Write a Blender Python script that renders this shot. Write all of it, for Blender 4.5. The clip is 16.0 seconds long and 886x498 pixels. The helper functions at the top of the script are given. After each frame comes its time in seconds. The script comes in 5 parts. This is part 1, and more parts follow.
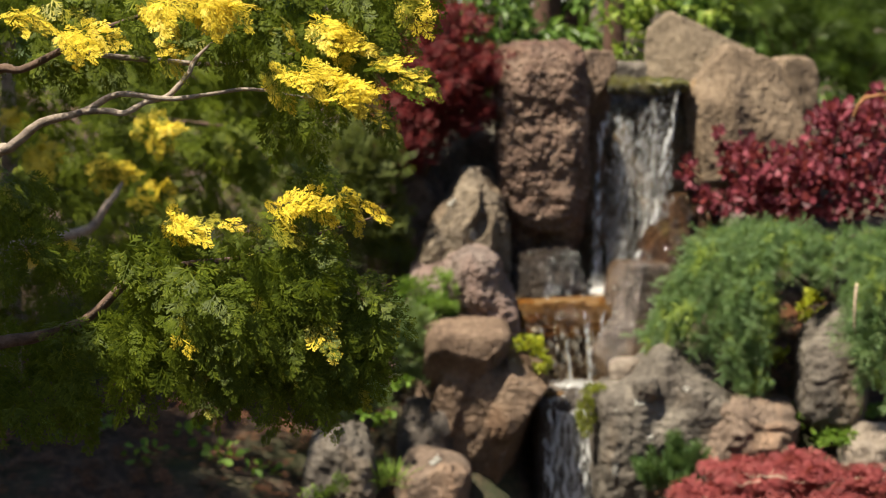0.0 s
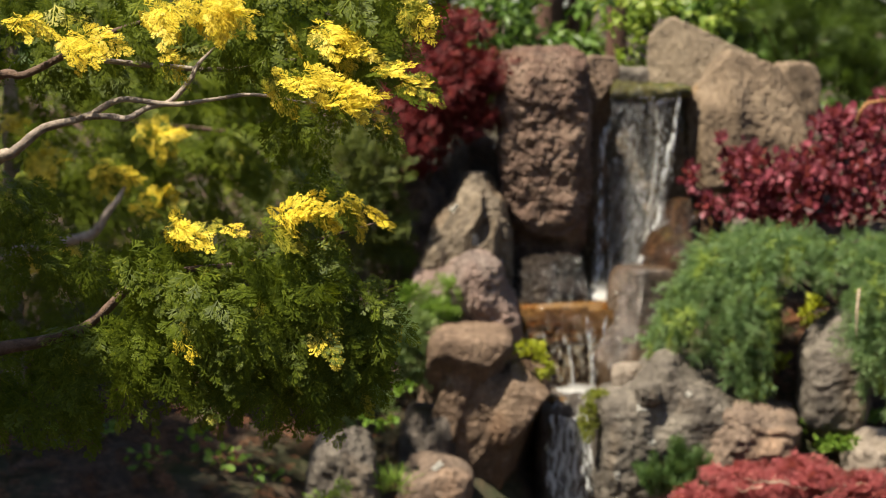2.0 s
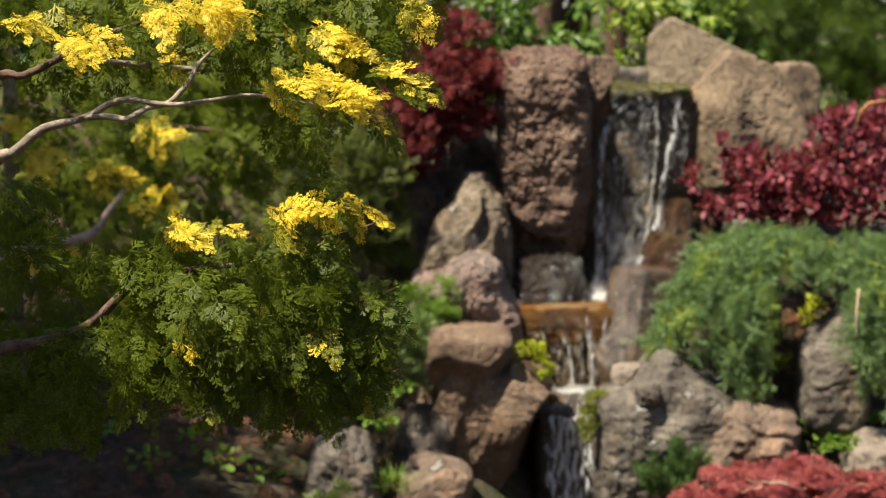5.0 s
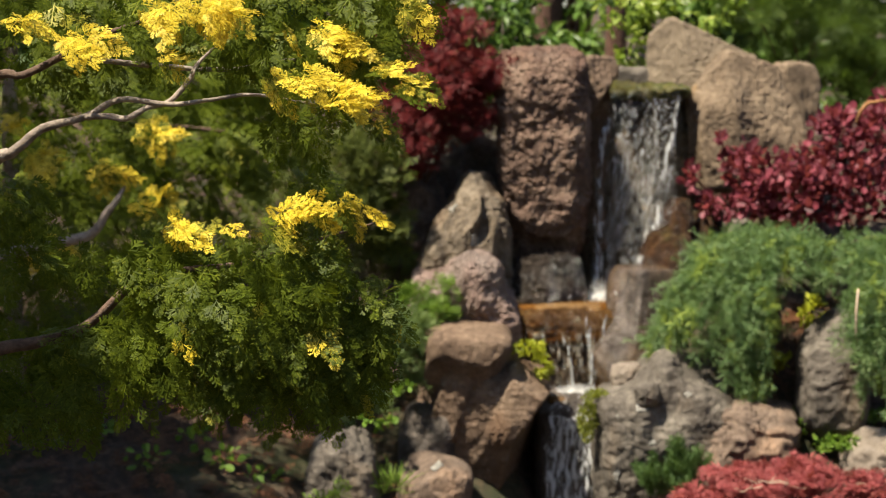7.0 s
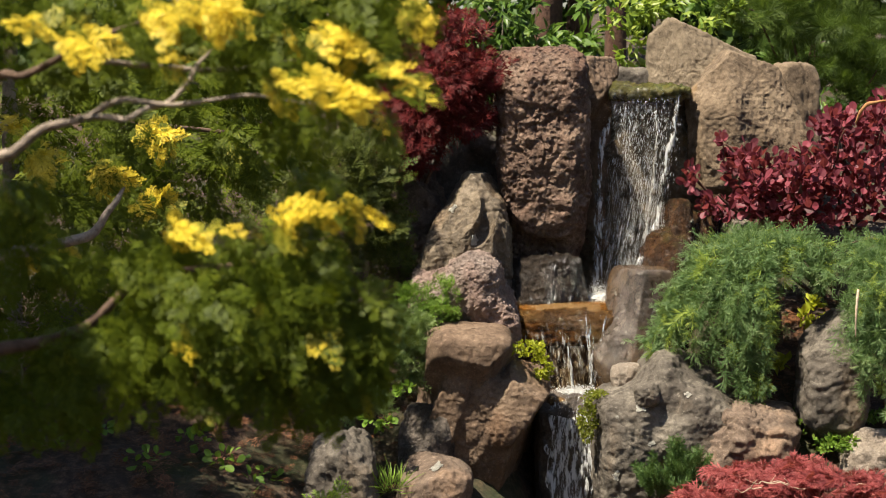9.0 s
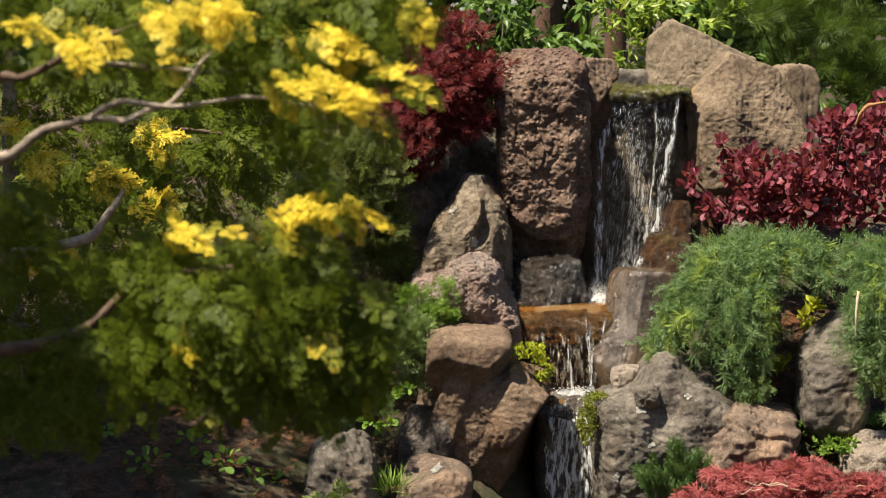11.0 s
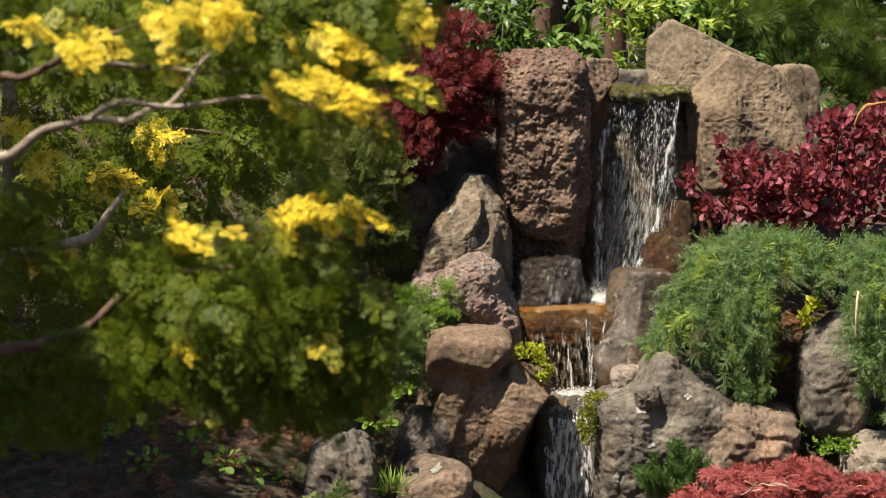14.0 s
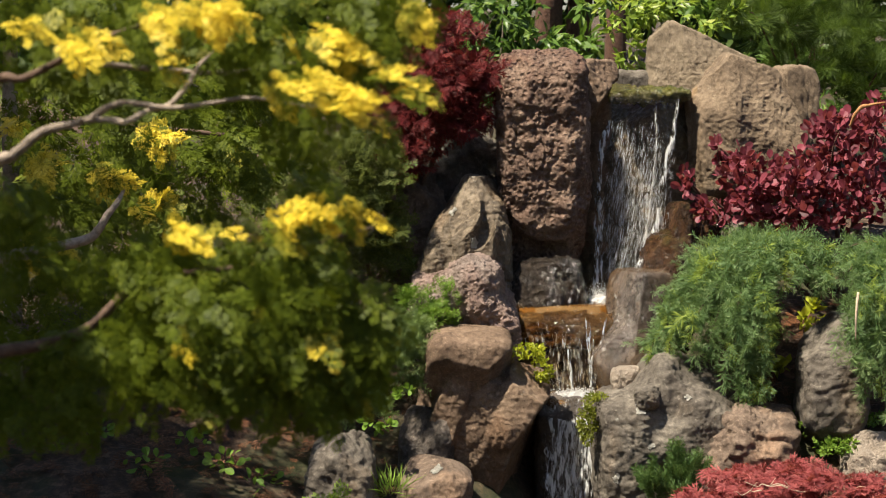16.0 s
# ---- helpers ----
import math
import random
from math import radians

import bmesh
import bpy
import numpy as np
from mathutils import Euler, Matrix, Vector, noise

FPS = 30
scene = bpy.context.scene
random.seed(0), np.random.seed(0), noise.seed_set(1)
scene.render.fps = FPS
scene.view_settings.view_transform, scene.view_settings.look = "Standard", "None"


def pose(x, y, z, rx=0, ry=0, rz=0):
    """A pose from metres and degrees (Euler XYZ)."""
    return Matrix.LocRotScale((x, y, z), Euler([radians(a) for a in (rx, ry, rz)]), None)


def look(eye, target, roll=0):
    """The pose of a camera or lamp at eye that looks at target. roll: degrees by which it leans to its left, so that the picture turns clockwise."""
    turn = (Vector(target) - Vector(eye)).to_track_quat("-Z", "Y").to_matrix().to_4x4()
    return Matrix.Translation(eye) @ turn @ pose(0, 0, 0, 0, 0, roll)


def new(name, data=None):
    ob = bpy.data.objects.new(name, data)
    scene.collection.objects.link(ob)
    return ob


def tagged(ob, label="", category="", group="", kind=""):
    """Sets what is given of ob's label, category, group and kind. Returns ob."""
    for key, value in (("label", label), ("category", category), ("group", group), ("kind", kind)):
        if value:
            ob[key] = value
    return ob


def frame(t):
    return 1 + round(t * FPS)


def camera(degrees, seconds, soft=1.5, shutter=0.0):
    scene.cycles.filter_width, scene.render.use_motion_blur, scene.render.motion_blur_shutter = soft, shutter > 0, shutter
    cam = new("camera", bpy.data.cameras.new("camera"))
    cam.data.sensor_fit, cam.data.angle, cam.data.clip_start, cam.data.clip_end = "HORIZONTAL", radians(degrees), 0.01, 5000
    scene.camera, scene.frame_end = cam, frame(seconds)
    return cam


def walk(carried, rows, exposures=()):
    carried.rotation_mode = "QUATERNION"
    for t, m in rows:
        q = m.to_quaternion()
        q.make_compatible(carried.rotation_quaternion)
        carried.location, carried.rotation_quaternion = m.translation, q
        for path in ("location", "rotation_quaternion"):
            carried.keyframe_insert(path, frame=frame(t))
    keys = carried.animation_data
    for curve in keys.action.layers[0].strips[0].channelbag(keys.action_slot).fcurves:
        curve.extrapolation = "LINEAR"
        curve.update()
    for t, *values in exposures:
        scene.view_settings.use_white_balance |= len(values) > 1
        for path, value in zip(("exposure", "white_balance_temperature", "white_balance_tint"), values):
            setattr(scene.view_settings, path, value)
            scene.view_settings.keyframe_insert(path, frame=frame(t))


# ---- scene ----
# A tripod camera with a long lens: it only tilts and turns a little.
cam = camera(20, 16.0, soft=1.05, shutter=0.4)


def held(down, right):
    """The camera's pose, with its tilt and turn in milliradians away from rest."""
    return pose(0, 0, 1.6, 85 + math.degrees(down / 1000), 0, math.degrees(right / 1000))


walk(cam, [
    (0.0, held(-3.15, -0.56)), (0.5, held(-2.85, -0.48)), (1.0, held(-2.25, -0.2)), (1.5, held(-1.5, 0.22)),
    (2.0, held(-1.0, 0.36)), (2.5, held(-0.8, 0.42)), (3.0, held(-0.76, 0.4)), (4.0, held(-0.78, 0.32)),
    (6.5, held(-0.95, 0.12)), (7.5, held(-1.0, 0.02)), (8.5, held(-0.98, 0.0)), (9.0, held(-0.75, 0.0)),
    (11.5, held(0.0, 0.0)), (14.5, held(0.03, 0.0)), (15.0, held(0.15, 0.0)), (16.0, held(0.35, -0.02)),
])
# The lens is pulled from the near conifer to the waterfall.
focus = new("focus_target")
cam.data.dof.use_dof = True
cam.data.dof.aperture_fstop = 6.0
cam.data.dof.focus_object = focus

# ---- light ----
SUN_ELEVATION, SUN_TURN = 63, 235      # degrees: height, and compass turn from +y clockwise
world = bpy.data.worlds.new("sky")
scene.world = world
world.use_nodes = True
sky = world.node_tree.nodes.new("ShaderNodeTexSky")
sky.sky_type, sky.sun_disc = "NISHITA", False
sky.sun_elevation, sky.sun_rotation = radians(SUN_ELEVATION), radians(SUN_TURN)
world.node_tree.nodes["Background"].inputs["Strength"].default_value = 0.088
world.node_tree.links.new(sky.outputs[0], world.node_tree.nodes["Background"].inputs["Color"])
sun = new("sun", bpy.data.lights.new("sun", "SUN"))
sun.data.energy, sun.data.angle, sun.data.color = 7.2, radians(0.6), (1.0, 0.91, 0.74)
away = Vector((math.sin(radians(SUN_TURN)) * math.cos(radians(SUN_ELEVATION)),
               math.cos(radians(SUN_TURN)) * math.cos(radians(SUN_ELEVATION)), math.sin(radians(SUN_ELEVATION))))
sun.matrix_world = look(away * 20, (0, 0, 0))
scene.view_settings.exposure = 0.78


# ---- materials ----
class Nodes:
    """A short way to write node trees."""

    def __init__(self, name):
        self.mat = bpy.data.materials.new(name)
        self.mat.use_nodes = True
        self.tree = self.mat.node_tree
        self.tree.nodes.clear()
        self.out = self.add("OutputMaterial")

    def add(self, kind, **inputs):
        node = self.tree.nodes.new("ShaderNode" + kind)
        self.feed(node, **inputs)
        return node

    def feed(self, node, **inputs):
        for key, value in inputs.items():
            socket = node.inputs[key.replace("_", " ")]
            if isinstance(value, bpy.types.NodeSocket):
                self.tree.links.new(value, socket)
            else:
                socket.default_value = value

    def coords(self, scale=(1, 1, 1)):
        m = self.add("Mapping", Vector=self.add("TexCoord").outputs["Object"])
        m.inputs["Scale"].default_value = scale
        return m.outputs[0]

    def noise(self, vec, scale, detail=6.0, rough=0.55):
        return self.add("TexNoise", Vector=vec, Scale=scale, Detail=detail, Roughness=rough).outputs["Fac"]

    def ramp(self, fac, stops):
        node = self.add("ValToRGB", Fac=fac)
        e = node.color_ramp.elements
        while len(e) < len(stops):
            e.new(0.5)
        for k, (p, c) in zip(e, stops):
            k.position = p
            k.color = (*c, 1) if len(c) == 3 else c
        return node.outputs[0]

    def mix(self, fac, a, b, mode="MIX"):
        node = self.tree.nodes.new("ShaderNodeMix")
        node.data_type, node.blend_type = "RGBA", mode
        for i, v in ((0, fac), (6, a), (7, b)):
            if isinstance(v, bpy.types.NodeSocket):
                self.tree.links.new(v, node.inputs[i])
            else:
                node.inputs[i].default_value = v if i == 0 else (*v, 1)
        return node.outputs[2]

    def math(self, op, a, b=0.5):
        node = self.tree.nodes.new("ShaderNodeMath")
        node.operation = op
        for i, v in ((0, a), (1, b)):
            if isinstance(v, bpy.types.NodeSocket):
                self.tree.links.new(v, node.inputs[i])
            else:
                node.inputs[i].default_value = v
        return node.outputs[0]

    def bump(self, height, strength=0.5, distance=0.01, normal=None):
        node = self.add("Bump", Height=height, Strength=strength, Distance=distance)
        if normal:
            self.tree.links.new(normal, node.inputs["Normal"])
        return node.outputs[0]

    def finish(self, shader):
        self.tree.links.new(shader, self.out.inputs["Surface"])
        return self.mat


def stone(name, dark, mid, light, patch, patch_at=0.6, grain=60, pits=0.0, gloss=0.85, moss=0.0, streaks=0.0, relief=1.3, deep=0.05):
    """Weathered rock: cloudy tones, stains of a second colour, pits, mineral grain, lichen specks and some moss on top."""
    n = Nodes(name)
    v = n.coords()
    base = n.ramp(n.noise(v, 5, 10, 0.7), [(0.34, dark), (0.5, mid), (0.68, light)])
    stain = n.ramp(n.noise(n.coords((1, 1, 0.45)), 3.2, 8, 0.6), [(patch_at - 0.06, (0, 0, 0)), (patch_at + 0.08, (1, 1, 1))])
    base = n.mix(stain, base, n.mix(0.75, base, patch))
    speck = n.noise(v, grain * 3, 3, 0.7)
    base = n.mix(n.ramp(speck, [(0.35, (0, 0, 0)), (0.65, (0.5, 0.5, 0.5))]), n.mix(0.5, base, (dark[0] * 0.5, dark[1] * 0.5, dark[2] * 0.5)), base)
    fleck = n.noise(v, grain * 1.1, 8, 0.75)
    base = n.mix(n.ramp(fleck, [(0.36, (0.6, 0.6, 0.6)), (0.47, (0, 0, 0))]), base, n.mix(0.65, base, (dark[0] * 0.4, dark[1] * 0.4, dark[2] * 0.4)))
    base = n.mix(n.ramp(fleck, [(0.56, (0, 0, 0)), (0.68, (0.45, 0.45, 0.45))]), base, (light[0] * 1.25, light[1] * 1.25, light[2] * 1.25))
    lichen = n.math("MULTIPLY", n.ramp(n.noise(v, 22, 6, 0.7), [(0.63, (0, 0, 0)), (0.7, (1, 1, 1))]),
                    n.ramp(n.noise(v, 4.5, 3), [(0.5, (0, 0, 0)), (0.6, (0.7, 0.7, 0.7))]))
    base = n.mix(lichen, base, (0.42, 0.41, 0.36))
    if streaks:
        run = n.ramp(n.noise(n.coords((30, 30, 1.6)), 1.0, 6, 0.6), [(0.45, (0, 0, 0)), (0.62, (streaks, streaks, streaks))])
        base = n.mix(run, base, n.mix(0.8, base, (0.03, 0.024, 0.02)))
    if moss:
        up = n.add("SeparateXYZ", Vector=n.add("NewGeometry").outputs["Normal"]).outputs["Z"]
        grow = n.math("MULTIPLY", n.ramp(up, [(0.45, (0, 0, 0)), (0.8, (1, 1, 1))]), n.ramp(n.noise(v, 14, 6), [(0.45, (0, 0, 0)), (0.62, (moss, moss, moss))]))
        base = n.mix(grow, base, (0.09, 0.1, 0.02))
    crack = n.add("TexVoronoi", Vector=v, Scale=grain * 0.5)
    rough = n.add("TexNoise", Vector=v, Scale=4.5, Detail=9.0, Roughness=0.6, Lacunarity=2.2)
    rough.noise_type = "RIDGED_MULTIFRACTAL"
    cleft = n.math("MULTIPLY", rough.outputs["Fac"], 0.35)
    seam = n.math("ABSOLUTE", n.math("SUBTRACT", n.noise(v, 6.5, 9, 0.62), 0.5))
    base = n.mix(n.ramp(seam, [(0.0, (0.3, 0.3, 0.3)), (0.012, (0, 0, 0))]), base, (dark[0] * 0.45, dark[1] * 0.42, dark[2] * 0.4))
    h = n.math("ADD", n.noise(v, grain * 0.45, 14, 0.75), n.math("MULTIPLY", n.ramp(crack.outputs["Distance"], [(0.1, (0, 0, 0)), (0.5, (1, 1, 1))]), pits))
    h = n.math("ADD", n.math("ADD", h, n.math("MULTIPLY", cleft, relief)), n.math("MINIMUM", n.math("MULTIPLY", seam, 14.0), 0.16))
    bsdf = n.add("BsdfPrincipled", Base_Color=base, Roughness=gloss, Normal=n.bump(h, 1.0, deep))
    bsdf.inputs["Specular IOR Level"].default_value = 0.65 if gloss < 0.35 else 0.3
    return n.finish(bsdf.outputs[0])


def foliage(name, low, high, tip=None, glow=0.35, gloss=0.5, spec=0.2):
    """Leaves: each its own tint between two colours, some light shining through."""
    n = Nodes(name)
    geo = n.add("NewGeometry")
    rnd = n.math("FRACT", n.math("ADD", geo.outputs["Random Per Island"], n.add("ObjectInfo").outputs["Random"]))
    patch = n.noise(n.coords(), 9, 4)
    stops = [(0.15, low), (0.75, high)] + ([(0.95, tip)] if tip else [])
    col = n.ramp(n.math("ADD", n.math("MULTIPLY", rnd, 0.6), n.math("MULTIPLY", patch, 0.45)), stops)
    body = n.add("BsdfPrincipled", Base_Color=col, Roughness=gloss)
    body.inputs["Specular IOR Level"].default_value = spec
    lit = n.add("BsdfTranslucent", Color=n.mix(0.5, col, (min(1, high[0] * 1.4), min(1, high[1] * 1.4), high[2] * 0.7)))
    mixed = n.tree.nodes.new("ShaderNodeMixShader")
    mixed.inputs[0].default_value = glow
    n.tree.links.new(body.outputs[0], mixed.inputs[1])
    n.tree.links.new(lit.outputs[0], mixed.inputs[2])
    return n.finish(mixed.outputs[0])


def bark(name, dark, light, scale=1.0):
    n = Nodes(name)
    v = n.coords((scale, scale, scale))
    h = n.noise(v, 60, 10, 0.7)
    col = n.ramp(n.math("ADD", n.math("MULTIPLY", h, 0.6), n.math("MULTIPLY", n.noise(v, 14, 4), 0.4)), [(0.35, dark), (0.65, light)])
    bsdf = n.add("BsdfPrincipled", Base_Color=col, Roughness=0.9, Normal=n.bump(h, 0.8, 0.01))
    return n.finish(bsdf.outputs[0])


def soil_material():
    n = Nodes("leaf_litter_soil")
    v = n.coords()
    col = n.ramp(n.noise(v, 30, 12, 0.75), [(0.3, (0.022, 0.014, 0.009)), (0.5, (0.07, 0.04, 0.024)), (0.7, (0.24, 0.145, 0.085))])
    col = n.mix(n.ramp(n.noise(v, 2.2, 6), [(0.5, (0, 0, 0)), (0.65, (0.8, 0.8, 0.8))]), col, (0.035, 0.05, 0.012))
    h = n.noise(v, 70, 12, 0.75)
    bsdf = n.add("BsdfPrincipled", Base_Color=col, Roughness=0.95, Normal=n.bump(h, 1.0, 0.03))
    return n.finish(bsdf.outputs[0])


def pool_material():
    n = Nodes("pool_water")
    h = n.noise(n.coords((1, 1, 1)), 45, 4, 0.5)
    bsdf = n.add("BsdfPrincipled", Base_Color=(0.3, 0.17, 0.065, 1), Roughness=0.07, IOR=1.33, Normal=n.bump(h, 0.6, 0.012))
    bsdf.inputs["Transmission Weight"].default_value = 0.6
    return n.finish(bsdf.outputs[0])


def sheet_material(name, tint, cover, white, scale=1.0, clear_tint=(0.9, 0.88, 0.84), reach=0.5):
    """Falling water: clear with torn white strands drawn out along the fall."""
    n = Nodes(name)
    v = n.coords((70 * scale, 30, 15 * scale))
    strand = n.noise(v, 1.0, 8, 0.62)
    drop = n.add("SeparateXYZ", Vector=n.add("TexCoord").outputs["Object"]).outputs["Z"]
    fall = n.add("MapRange", Value=drop)
    for key, value in (("From Min", -reach), ("From Max", 0.0), ("To Min", 0.0), ("To Max", 0.13)):
        fall.inputs[key].default_value = value
    fac = n.ramp(n.math("SUBTRACT", strand, fall.outputs[0]), [(cover, (0, 0, 0)), (cover + 0.13, (1, 1, 1))])
    clear = n.add("BsdfTransparent", Color=(*clear_tint, 1))
    wet = n.add("BsdfGlossy", Color=(0.9, 0.93, 1, 1), Roughness=0.12, Normal=n.bump(strand, 1.0, 0.05))
    film = n.tree.nodes.new("ShaderNodeMixShader")
    film.inputs[0].default_value = 0.03
    n.tree.links.new(clear.outputs[0], film.inputs[1])
    n.tree.links.new(wet.outputs[0], film.inputs[2])
    froth = n.add("BsdfPrincipled", Base_Color=(*tint, 1), Roughness=0.25, Normal=n.bump(strand, 1.0, 0.04))
    froth.inputs["Transmission Weight"].default_value = 0.2
    mixed = n.tree.nodes.new("ShaderNodeMixShader")
    n.tree.links.new(n.math("MULTIPLY", fac, white), mixed.inputs[0])
    n.tree.links.new(film.outputs[0], mixed.inputs[1])
    n.tree.links.new(froth.outputs[0], mixed.inputs[2])
    return n.finish(mixed.outputs[0])


def froth_material():
    n = Nodes("white_froth")
    h = n.noise(n.coords(), 90, 6, 0.7)
    col = n.ramp(h, [(0.35, (0.5, 0.48, 0.45)), (0.6, (0.85, 0.84, 0.82))])
    bsdf = n.add("BsdfPrincipled", Base_Color=col, Roughness=0.3, Normal=n.bump(h, 0.8, 0.02))
    bsdf.inputs["Transmission Weight"].default_value = 0.25
    return n.finish(bsdf.outputs[0])


def drop_material():
    n = Nodes("water_drops")
    bsdf = n.add("BsdfPrincipled", Base_Color=(0.9, 0.9, 0.9, 1), Roughness=0.12, IOR=1.33)
    bsdf.inputs["Transmission Weight"].default_value = 0.25
    return n.finish(bsdf.outputs[0])


M_COLUMN = stone("pitted_red_brown_rock", (0.101, 0.060, 0.043), (0.261, 0.161, 0.115), (0.521, 0.368, 0.265), (0.308, 0.144, 0.092), 0.55, 80, 0.9, 0.8, deep=0.03, relief=0.7)
# Near-black for wetness, and for the shadow painted onto the recess rock.
M_WETDARK = stone("wet_and_shadowed_black_rock", (0.018, 0.014, 0.011), (0.06, 0.046, 0.036), (0.14, 0.11, 0.085), (0.1, 0.055, 0.03), 0.6, 50, 0.5, 0.2, streaks=0.4)
M_WETPINK = stone("wet_pink_brown_rock", (0.07, 0.042, 0.028), (0.19, 0.12, 0.085), (0.36, 0.25, 0.19), (0.12, 0.07, 0.04), 0.56, 50, 0.4, 0.3, streaks=0.5)
M_DARK = stone("dark_damp_rock", (0.061, 0.051, 0.045), (0.144, 0.117, 0.098), (0.307, 0.244, 0.195), (0.206, 0.117, 0.078), 0.6, 60, 0.3, 0.6, relief=0.6, deep=0.025)
M_TAN = stone("tan_sandstone", (0.11, 0.078, 0.05), (0.215, 0.153, 0.1), (0.34, 0.255, 0.17), (0.42, 0.23, 0.06), 0.59, 45, 0.1, 0.9, relief=0.5, deep=0.011)
M_SLAB = stone("grey_tan_sandstone", (0.145, 0.108, 0.07), (0.23, 0.176, 0.12), (0.31, 0.245, 0.17), (0.38, 0.22, 0.08), 0.6, 40, 0.05, 0.9, relief=0.4, deep=0.008)
M_STAND = stone("brown_split_rock", (0.066, 0.050, 0.033), (0.165, 0.123, 0.083), (0.374, 0.297, 0.209), (0.264, 0.154, 0.077), 0.56, 45, 0.2, 0.55, relief=0.5, deep=0.011)
M_GREY = stone("grey_brown_rock", (0.09, 0.062, 0.045), (0.205, 0.145, 0.107), (0.4, 0.295, 0.22), (0.499, 0.314, 0.198), 0.58, 55, 0.3, 0.85, relief=0.5, deep=0.014)
M_PINK = stone("pink_grey_pitted_rock", (0.17, 0.125, 0.105), (0.36, 0.275, 0.235), (0.56, 0.465, 0.4), (0.42, 0.27, 0.22), 0.5, 100, 0.5, 0.9, deep=0.025, relief=0.5)
M_BROWN = stone("brown_boulder", (0.085, 0.053, 0.034), (0.195, 0.128, 0.084), (0.36, 0.255, 0.175), (0.25, 0.13, 0.065), 0.58, 60, 0.3, 0.8, relief=0.35, deep=0.01)
M_COOL = stone("grey_boulder", (0.06, 0.048, 0.039), (0.15, 0.127, 0.102), (0.3, 0.26, 0.21), (0.277, 0.191, 0.114), 0.62, 50, 0.4, 0.8, relief=0.4, deep=0.011)
M_WET = stone("wet_brown_rock", (0.029, 0.016, 0.009), (0.098, 0.049, 0.023), (0.195, 0.098, 0.049), (0.049, 0.029, 0.019), 0.58, 50, 0.2, 0.14, moss=0.25, streaks=0.6)
M_AMBER = stone("amber_wet_stone", (0.06, 0.026, 0.008), (0.16, 0.078, 0.022), (0.28, 0.15, 0.045), (0.12, 0.06, 0.02), 0.58, 50, 0.2, 0.14)
M_SMOOTH = stone("smooth_wet_slate", (0.04, 0.03, 0.023), (0.085, 0.064, 0.05), (0.15, 0.115, 0.085), (0.13, 0.07, 0.022), 0.5, 25, 0.1, 0.22, relief=0.3, deep=0.015)
M_WETWALL = stone("wet_brown_cliff", (0.055, 0.039, 0.022), (0.16, 0.115, 0.066), (0.29, 0.215, 0.13), (0.17, 0.11, 0.03), 0.54, 50, 0.4, 0.4, streaks=0.5, relief=0.7, deep=0.03)
M_PALE = stone("pale_stone", (0.35, 0.28, 0.22), (0.55, 0.45, 0.36), (0.7, 0.6, 0.5), (0.5, 0.36, 0.26), 0.6, 60, 0.3, 0.9)
M_LIP = stone("mossy_wet_lip", (0.07, 0.055, 0.015), (0.17, 0.14, 0.04), (0.3, 0.27, 0.08), (0.2, 0.19, 0.03), 0.5, 60, 0.3, 0.25, moss=0.9)
M_SOIL = soil_material()
M_POOL = pool_material()
M_SHEET = sheet_material("falling_water", (0.82, 0.82, 0.8), 0.54, 0.44, 1.15)
M_CURTAIN = sheet_material("thin_amber_curtain", (0.8, 0.72, 0.6), 0.53, 0.5, 1.0, (0.92, 0.78, 0.55), reach=0.12)
M_CHUTE = sheet_material("fast_white_water", (0.82, 0.82, 0.82), 0.43, 0.9, 1.0, reach=0.06)
M_FROTH = froth_material()
M_STRAND = sheet_material("broken_white_water", (0.82, 0.82, 0.81), 0.45, 0.75, 1.0, reach=0.06)
M_DROP = drop_material()
# Cypress leaf colours that also hold painted light: sunlit gold, half-lit lime, shaded green.
M_GOLD = foliage("golden_scale_foliage", (0.36, 0.27, 0.014), (0.72, 0.56, 0.05), (0.86, 0.75, 0.17), 0.3)
M_HINOKI = foliage("deep_green_scale_foliage", (0.038, 0.057, 0.005), (0.115, 0.148, 0.011), (0.25, 0.26, 0.02), 0.42, 0.5, 0.14)
M_LIME = foliage("yellow_green_scale_foliage", (0.12, 0.14, 0.015), (0.35, 0.32, 0.03), (0.6, 0.48, 0.05), 0.35)
M_CONIFER = foliage("olive_green_conifer_foliage", (0.035, 0.055, 0.012), (0.12, 0.14, 0.03), (0.26, 0.26, 0.06), 0.3)
# The brightest red stop paints sun patches onto some leaves.
M_MAPLE = foliage("dark_red_maple_foliage", (0.05, 0.008, 0.009), (0.145, 0.019, 0.02), (0.42, 0.075, 0.045), 0.4)
M_PINKRED = foliage("rose_red_maple_foliage", (0.12, 0.02, 0.024), (0.33, 0.08, 0.078), (0.48, 0.19, 0.15), 0.35)
# Purple-red leaves; the paler pink stops paint in their gloss sheen.
M_SMOKE = foliage("purple_red_round_foliage", (0.045, 0.008, 0.013), (0.25, 0.052, 0.072), (0.48, 0.19, 0.21), 0.4, 0.5, 0.25)
M_WEEP = foliage("blue_green_needles", (0.05, 0.108, 0.032), (0.185, 0.27, 0.115), (0.38, 0.45, 0.19), 0.4)
M_PINE = foliage("green_pine_needles", (0.025, 0.05, 0.008), (0.085, 0.13, 0.02), (0.2, 0.25, 0.05), 0.35)
M_DWARF = foliage("dark_green_short_needles", (0.03, 0.07, 0.022), (0.1, 0.165, 0.045), (0.2, 0.26, 0.075), 0.25)
M_BROAD = foliage("green_glossy_leaves", (0.03, 0.065, 0.012), (0.11, 0.19, 0.03), (0.36, 0.42, 0.12), 0.35, 0.4, 0.3)
